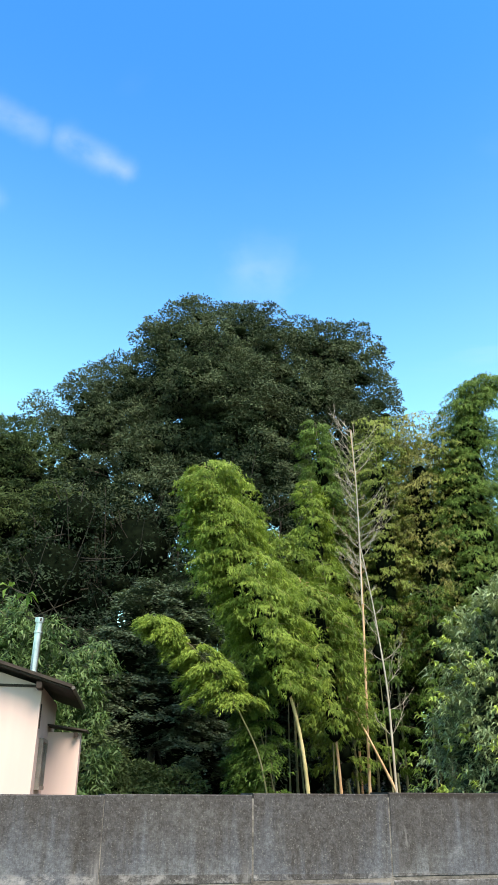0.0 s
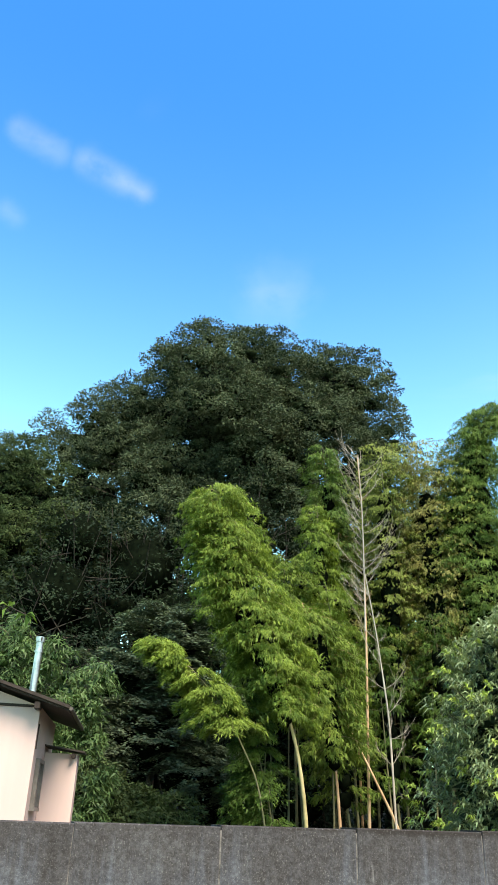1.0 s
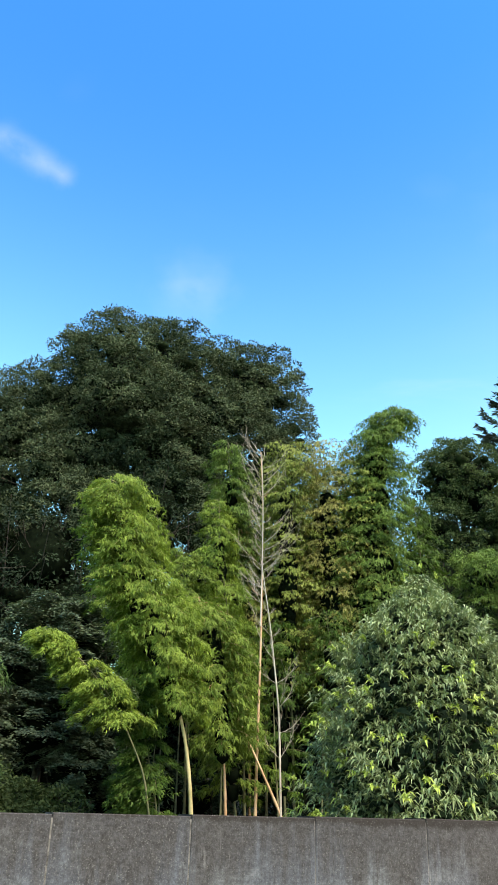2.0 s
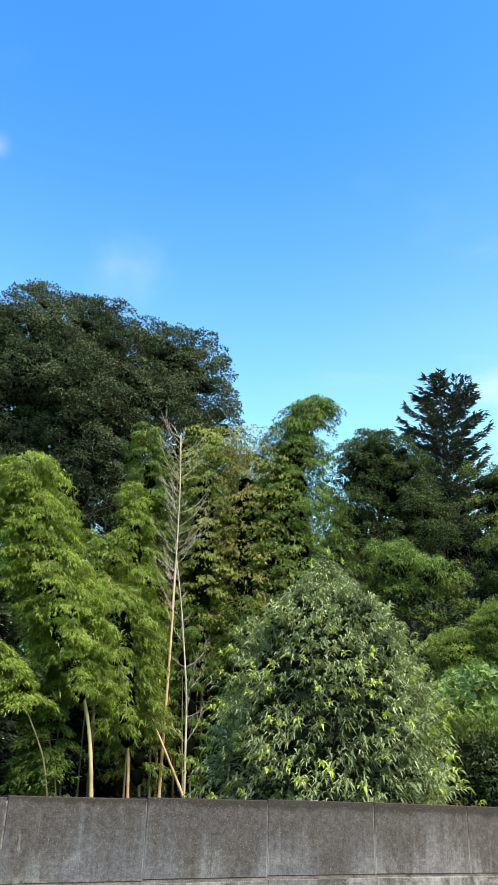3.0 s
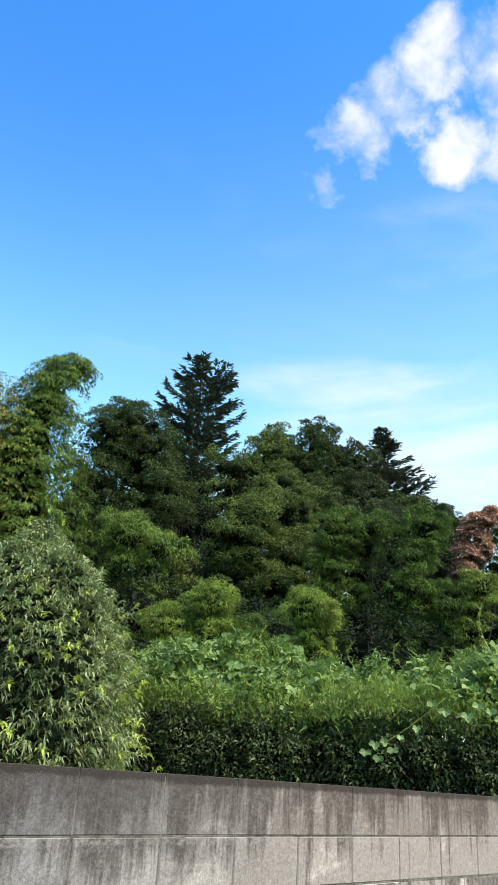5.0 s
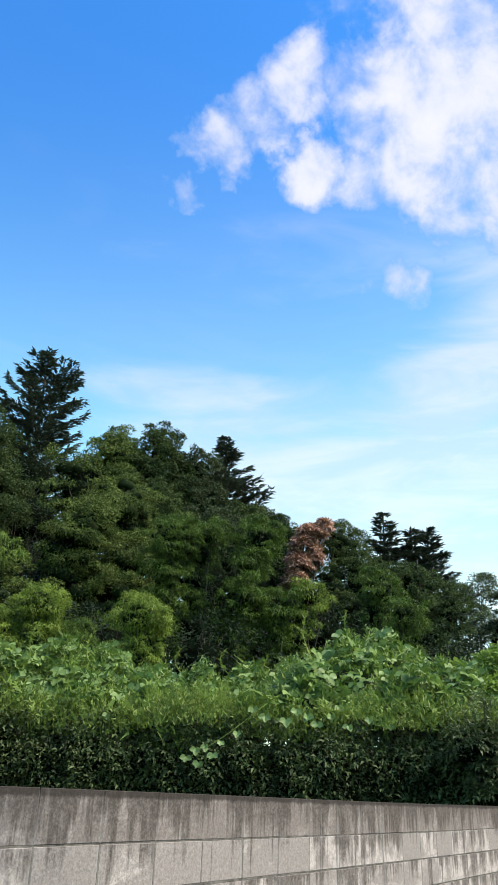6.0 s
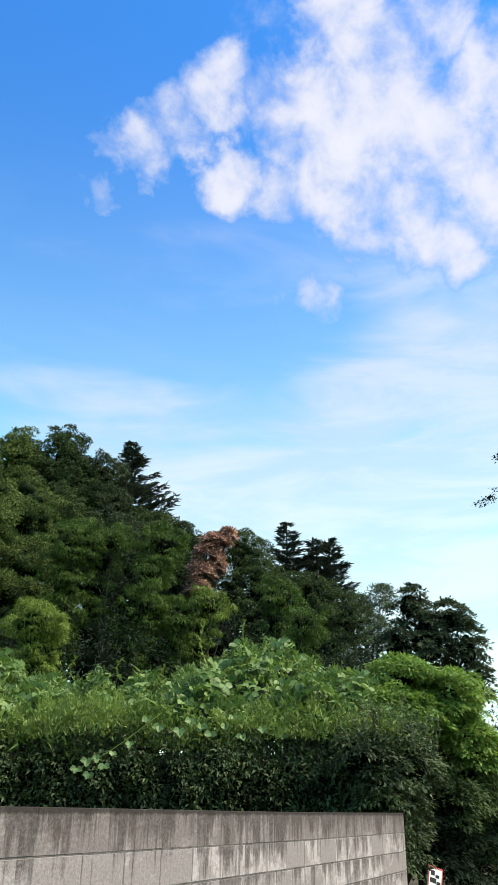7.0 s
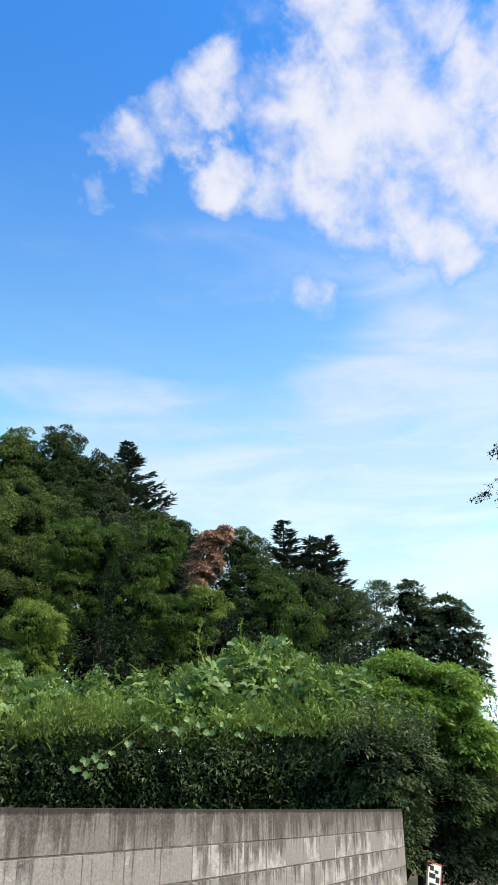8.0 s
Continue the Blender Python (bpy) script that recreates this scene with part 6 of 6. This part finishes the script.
def leaflet_mesh():
    """One broad pointed leaflet, base at the origin, 1 long along -z, facing -y."""
    half = [(0.0, 0.0), (0.22, 0.10), (0.40, 0.30), (0.40, 0.52), (0.26, 0.76), (0.0, 1.0)]
    bm = bmesh.new()
    rib = [bm.verts.new((0, 0.02 * math.sin(3 * d), -d)) for _, d in half]
    for hand in (-1, 1):
        edge = [rib[0]] + [bm.verts.new((hand * w, -0.10 * w - 0.05 * d * d, -d)) for w, d in half[1:-1]] + [rib[-1]]
        for i in range(len(half) - 1):
            loop = [rib[i], edge[i], edge[i + 1], rib[i + 1]]
            loop = [v for k, v in enumerate(loop) if v not in loop[:k]]
            bm.faces.new(loop if hand > 0 else loop[::-1])
    me = bpy.data.meshes.new("leaf")
    bm.to_mesh(me)
    bm.free()
    me.materials.append(VINE_PALE)
    return me


def trailing_leaves():
    """Single vine leaves that hang over the hedge's face, three to a stalk."""
    me = leaflet_mesh()
    turn = math.degrees(math.atan2(HEDGE_U[1], HEDGE_U[0])) + 180
    for s, z, size in ((3.66, 2.02, 0.12), (3.52, 2.12, 0.11), (3.40, 2.16, 0.10), (3.28, 2.06, 0.12), (3.46, 1.95, 0.11), (3.20, 2.22, 0.09), (2.98, 2.34, 0.10), (2.62, 2.56, 0.12), (2.34, 2.52, 0.13), (2.05, 2.58, 0.13),
                       (1.92, 2.48, 0.12), (1.72, 2.60, 0.13), (1.50, 2.46, 0.12), (1.22, 2.56, 0.11), (0.92, 2.50, 0.11), (2.20, 2.66, 0.13), (1.62, 2.72, 0.12), (2.80, 2.68, 0.12), (4.4, 2.50, 0.11), (4.8, 2.55, 0.11)):
        at = HEDGE_A + HEDGE_U * s + HEDGE_IN * (float(hedge_lump(s, z)) - 0.10 + max(0, z - 2.05) * 0.5) + np.array([0, 0, z])
        for k, roll in enumerate((-68, 0, 68)):
            ob = new("leaf", me)
            ob.parent = VINE
            ob.matrix_basis = Matrix.Translation(at) @ pose(0, 0, 0, 0, 0, turn + random.uniform(-25, 25)) @ pose(0, 0, 0, random.uniform(-50, -15), roll + random.uniform(-15, 15), 0) @ Matrix.Scale(0.82 * size * random.uniform(0.85, 1.1), 4)
    p = [HEDGE_A + HEDGE_U * s + HEDGE_IN * (float(hedge_lump(s, z)) - 0.06 + max(0, z - 2.05) * 0.5) + np.array([0, 0, z]) for s, z in ((2.6, 2.75), (2.95, 2.45), (3.25, 2.2), (3.5, 2.08), (3.7, 1.98))]
    v, f = tube(smooth_path(p, 16), 0.005, 5)
    part("vine_stem", quads("vine_stem", v, faces=f), SHOOT_LEAF, VINE)


trailing_leaves()

# ---- tree over the alley and sprig by the house ----
broadleaf("alley_tree", "airy dark tree whose branch tips reach over the alley", (18.2, -4.2),
          [(15.55, -1.5, 8.15, 0.5, 0.45, 0.5), (15.55, -1.05, 7.35, 0.5, 0.45, 0.2), (15.6, -1.3, 6.75, 0.5, 0.4, 0.16), (15.75, -1.35, 4.6, 0.35, 0.4, 0.75), (15.8, -1.2, 3.6, 0.4, 0.4, 0.45), (15.85, -1.05, 2.7, 0.35, 0.35, 0.4),
           (16.6, -2.6, 7.6, 1.3, 0.9, 1.4), (17.0, -2.8, 4.6, 1.2, 0.9, 1.8), (18.0, -4.2, 7.4, 1.8, 1.4, 1.8)],
          900, 0.2, 0.055, 75, SHADE_TONED_LEAF, 0.045, flat=0.15, fill=0)


def sprig():
    t = thing("leafy_branch", "branch with broad green leaves reaching past the house roof", "branch")
    p = bend((-2.6, 6.2, 3.50), (-1.10, 6.25, 3.38), (0, 0, 0.12), 9)
    v, f = tube(p, np.linspace(0.018, 0.004, 9), 6)
    part("stem", quads("stem", v, faces=f), BARK, t)
    q = np.repeat(p[2:], 5, 0)
    way = rng.normal(0, 0.6, q.shape) + [0.35, 0, -0.25]
    v, f = leaves(q, way, np.array([0, 0, 1.0]) + rng.normal(0, 0.4, q.shape), 0.13 * rng.uniform(0.7, 1.2, len(q)), 0.065, 0.3)
    part("leaf_mass", quads("leaf_mass", v, faces=f), FRESH_LEAF, t, kind="stuff")
    v, f = tube(np.array([(-2.6, 6.2, 3.50), (-2.9, 6.2, 2.0), (-3.15, 6.2, 0.0)]), [0.02, 0.035, 0.05], 7)
    part("trunk", quads("trunk", v, faces=f), BARK, t)


sprig()


# ---- end of the hedge ----
def end_bush():
    """Dark bush that closes the hedge's end, with upright leafy shoots on its top."""
    t = broadleaf("hedge_end_bush", "dark small-leaved bush with upright shoots at the end of the hedge", (11.2, 0.45),
                  [(11.1, 0.45, 1.95, 0.62, 0.5, 0.62), (10.85, 0.75, 2.2, 0.5, 0.45, 0.5), (11.4, 0.15, 2.1, 0.5, 0.45, 0.55), (11.5, 0.45, 1.3, 0.6, 0.45, 0.7), (11.9, 0.5, 1.7, 0.55, 0.45, 0.6)], 300, 0.17, 0.055, 100, HEDGE_LEAF, 0.05, "bush", flat=0.2, low=-0.7)
    m = 130
    u = sphere_dirs(m, 0.1)
    root = np.array([11.15, 0.42, 2.15]) + u * [0.75, 0.6, 0.45]
    lean = unit(u * [0.5, 0.5, 0] + rng.normal(0, 0.15, u.shape) + [0, 0, 1.0])
    i = np.repeat(np.arange(m), 34)
    f = rng.uniform(0, 1, len(i))
    tall = rng.uniform(0.25, 0.55, m)[i]
    size = rng.uniform(0.035, 0.07, len(i))
    v = blades(root[i] + lean[i] * (f * tall)[:, None], lean[i] * 0.6 + rng.normal(0, 0.55, (len(i), 3)), sphere_dirs(len(i)), size, size * 0.38)
    part("shoot_mass", quads("shoot_mass", v), HEDGE_SHOOT, t, "upright leafy shoots", "stuff")


HEDGE_SHOOT = foliage("dull_shoot_leaf", (0.030, 0.050, 0.020), (0.150, 0.190, 0.080), rough=0.5, glow=0.25, patch=3.0)
end_bush()


# ---- far end of the alley ----
def far_house():
    h = thing("far_house", "small cream house with a grey roof down the alley", "house", at=(62.5, 2.4, 0), turn=82)
    wall = plain("cream_render", (0.50, 0.45, 0.40), (0.58, 0.53, 0.47), 3.0, 0.8)
    tile = plain("grey_roof", (0.10, 0.10, 0.11), (0.17, 0.17, 0.18), 6.0, 0.6)
    boxed("wall", (-3.6, 0, 0), (3.6, 5, 2.9), wall, h)
    bm = bmesh.new()
    low = [bm.verts.new(p) for p in ((-4.1, -0.5, 2.9), (4.1, -0.5, 2.9), (4.1, 5.5, 2.9), (-4.1, 5.5, 2.9))]
    ridge = [bm.verts.new(p) for p in ((-2.0, 2.5, 4.3), (2.0, 2.5, 4.3))]
    for loop in ((low[0], low[1], ridge[1], ridge[0]), (low[1], low[2], ridge[1]), (low[2], low[3], ridge[0], ridge[1]), (low[3], low[0], ridge[0]), (low[3], low[2], low[1], low[0])):
        bm.faces.new(loop)
    part("roof", bm, tile, h)
    win = boxed("window", (0.6, -0.012, 1.1), (2.2, -0.002, 2.2), PANE, h)
    for lo, hi in (((0.55, -0.04, 2.2), (2.25, -0.002, 2.26)), ((0.55, -0.05, 1.04), (2.25, -0.002, 1.1)), ((1.37, -0.03, 1.1), (1.43, -0.013, 2.2))):
        boxed("window_frame", lo, hi, ALU, win)
    for x, y, z in ((55.0, 3.75, 7.5), (50.0, 3.6, 3.6)):
        pole = thing("utility_pole", "slender grey pole beside the far end of the alley", "pole", "poles by the alley", at=(x, y, 0))
        v, f = tube([(0, 0, -0.2), (0, 0, z * 0.5), (0, 0, z)], [0.11 if z > 5 else 0.04, 0.09 if z > 5 else 0.035, 0.07 if z > 5 else 0.03], 10)
        part("shaft", quads("shaft", v, faces=f), STEEL_GREY, pole)


STEEL_GREY = plain("pole_concrete", (0.28, 0.28, 0.28), (0.38, 0.38, 0.38), 4.0, 0.8)
far_house()
bm = bmesh.new()
bm.faces.new([bm.verts.new(p) for p in ((17.0, -0.35, 0.003), (17.0, -6.85, 0.003), (60.0, -3.4, 0.003), (60.0, 3.8, 0.003))])
tagged(part("lane", bm, ASPHALT), "grey asphalt lane running on past the bushes", "road", kind="structure")


# ---- sign by the alley ----
SIGN_WHITE = plain("sign_white", (0.62, 0.60, 0.58), (0.74, 0.72, 0.70), 9.0, 0.5, bump=0.02)
SIGN_RED = plain("sign_red", (0.42, 0.06, 0.06), (0.50, 0.09, 0.08), 9.0, 0.5, bump=0.02)
SIGN_INK = plain("sign_ink", (0.015, 0.015, 0.017), (0.03, 0.03, 0.03), 9.0, 0.5, bump=0.02)


def sign():
    t = thing("notice_sign", "tilted white notice board with a red border on a stake", "sign", at=(12.0, 0.10, 0.64), turn=-26)
    t.matrix_basis = t.matrix_basis @ pose(0, 0, 0, 0, 14, 0)
    boxed("board", (-0.15, -0.008, -0.16), (0.15, 0.008, 0.24), SIGN_WHITE, t, 0.002)
    for lo, hi in (((-0.15, -0.011, 0.22), (0.15, -0.0085, 0.24)), ((-0.15, -0.011, -0.16), (0.15, -0.0085, -0.14)), ((-0.15, -0.011, -0.14), (-0.132, -0.0085, 0.22)), ((0.132, -0.011, -0.14), (0.15, -0.0085, 0.22))):
        boxed("border", lo, hi, SIGN_RED, t)
    for x0, x1, z0, z1 in ((-0.10, -0.02, 0.13, 0.19), (0.00, 0.08, 0.11, 0.15), (-0.11, 0.02, 0.04, 0.10), (0.03, 0.11, 0.00, 0.07), (-0.10, 0.10, -0.05, -0.02), (-0.09, 0.07, -0.11, -0.09)):
        boxed("text_bar", (x0, -0.011, z0), (x1, -0.0085, z1), SIGN_INK, t)
    boxed("stake", (-0.02, 0.010, -0.66), (0.02, 0.04, 0.20), DULL_CULM, t)


sign()


# ---- wall blocks ----
def block_wall():
    wall = tagged(new("wall_front"), "weathered grey concrete block wall stained with black algae", "wall", kind="structure")
    mortar = bmesh.new()
    half = {}
    for k, at, turn, tilt in wall_frames():
        lean = Matrix.Identity(4)
        lean[2][0] = tilt
        m = Matrix.Translation(at) @ pose(0, 0, 0, 0, 0, turn) @ lean
        verts = box(mortar, (0.0, 0.0022, 0.0), (BLOCK, THICK - 0.006, WALL_TOP - 0.01))
        bmesh.ops.transform(mortar, matrix=m, verts=verts)
        for row, (z0, z1) in enumerate(COURSES):
            key = (row, k % 3)
            if key not in half:
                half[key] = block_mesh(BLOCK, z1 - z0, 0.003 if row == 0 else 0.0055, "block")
            ob = new("block", half[key])
            ob.parent = wall
            ob.matrix_basis = m @ Matrix.Translation((BLOCK / 2, random.uniform(-0.0015, 0.0015), z0 + 0.0035))
    part("mortar", mortar, MORTAR, wall)


block_wall()
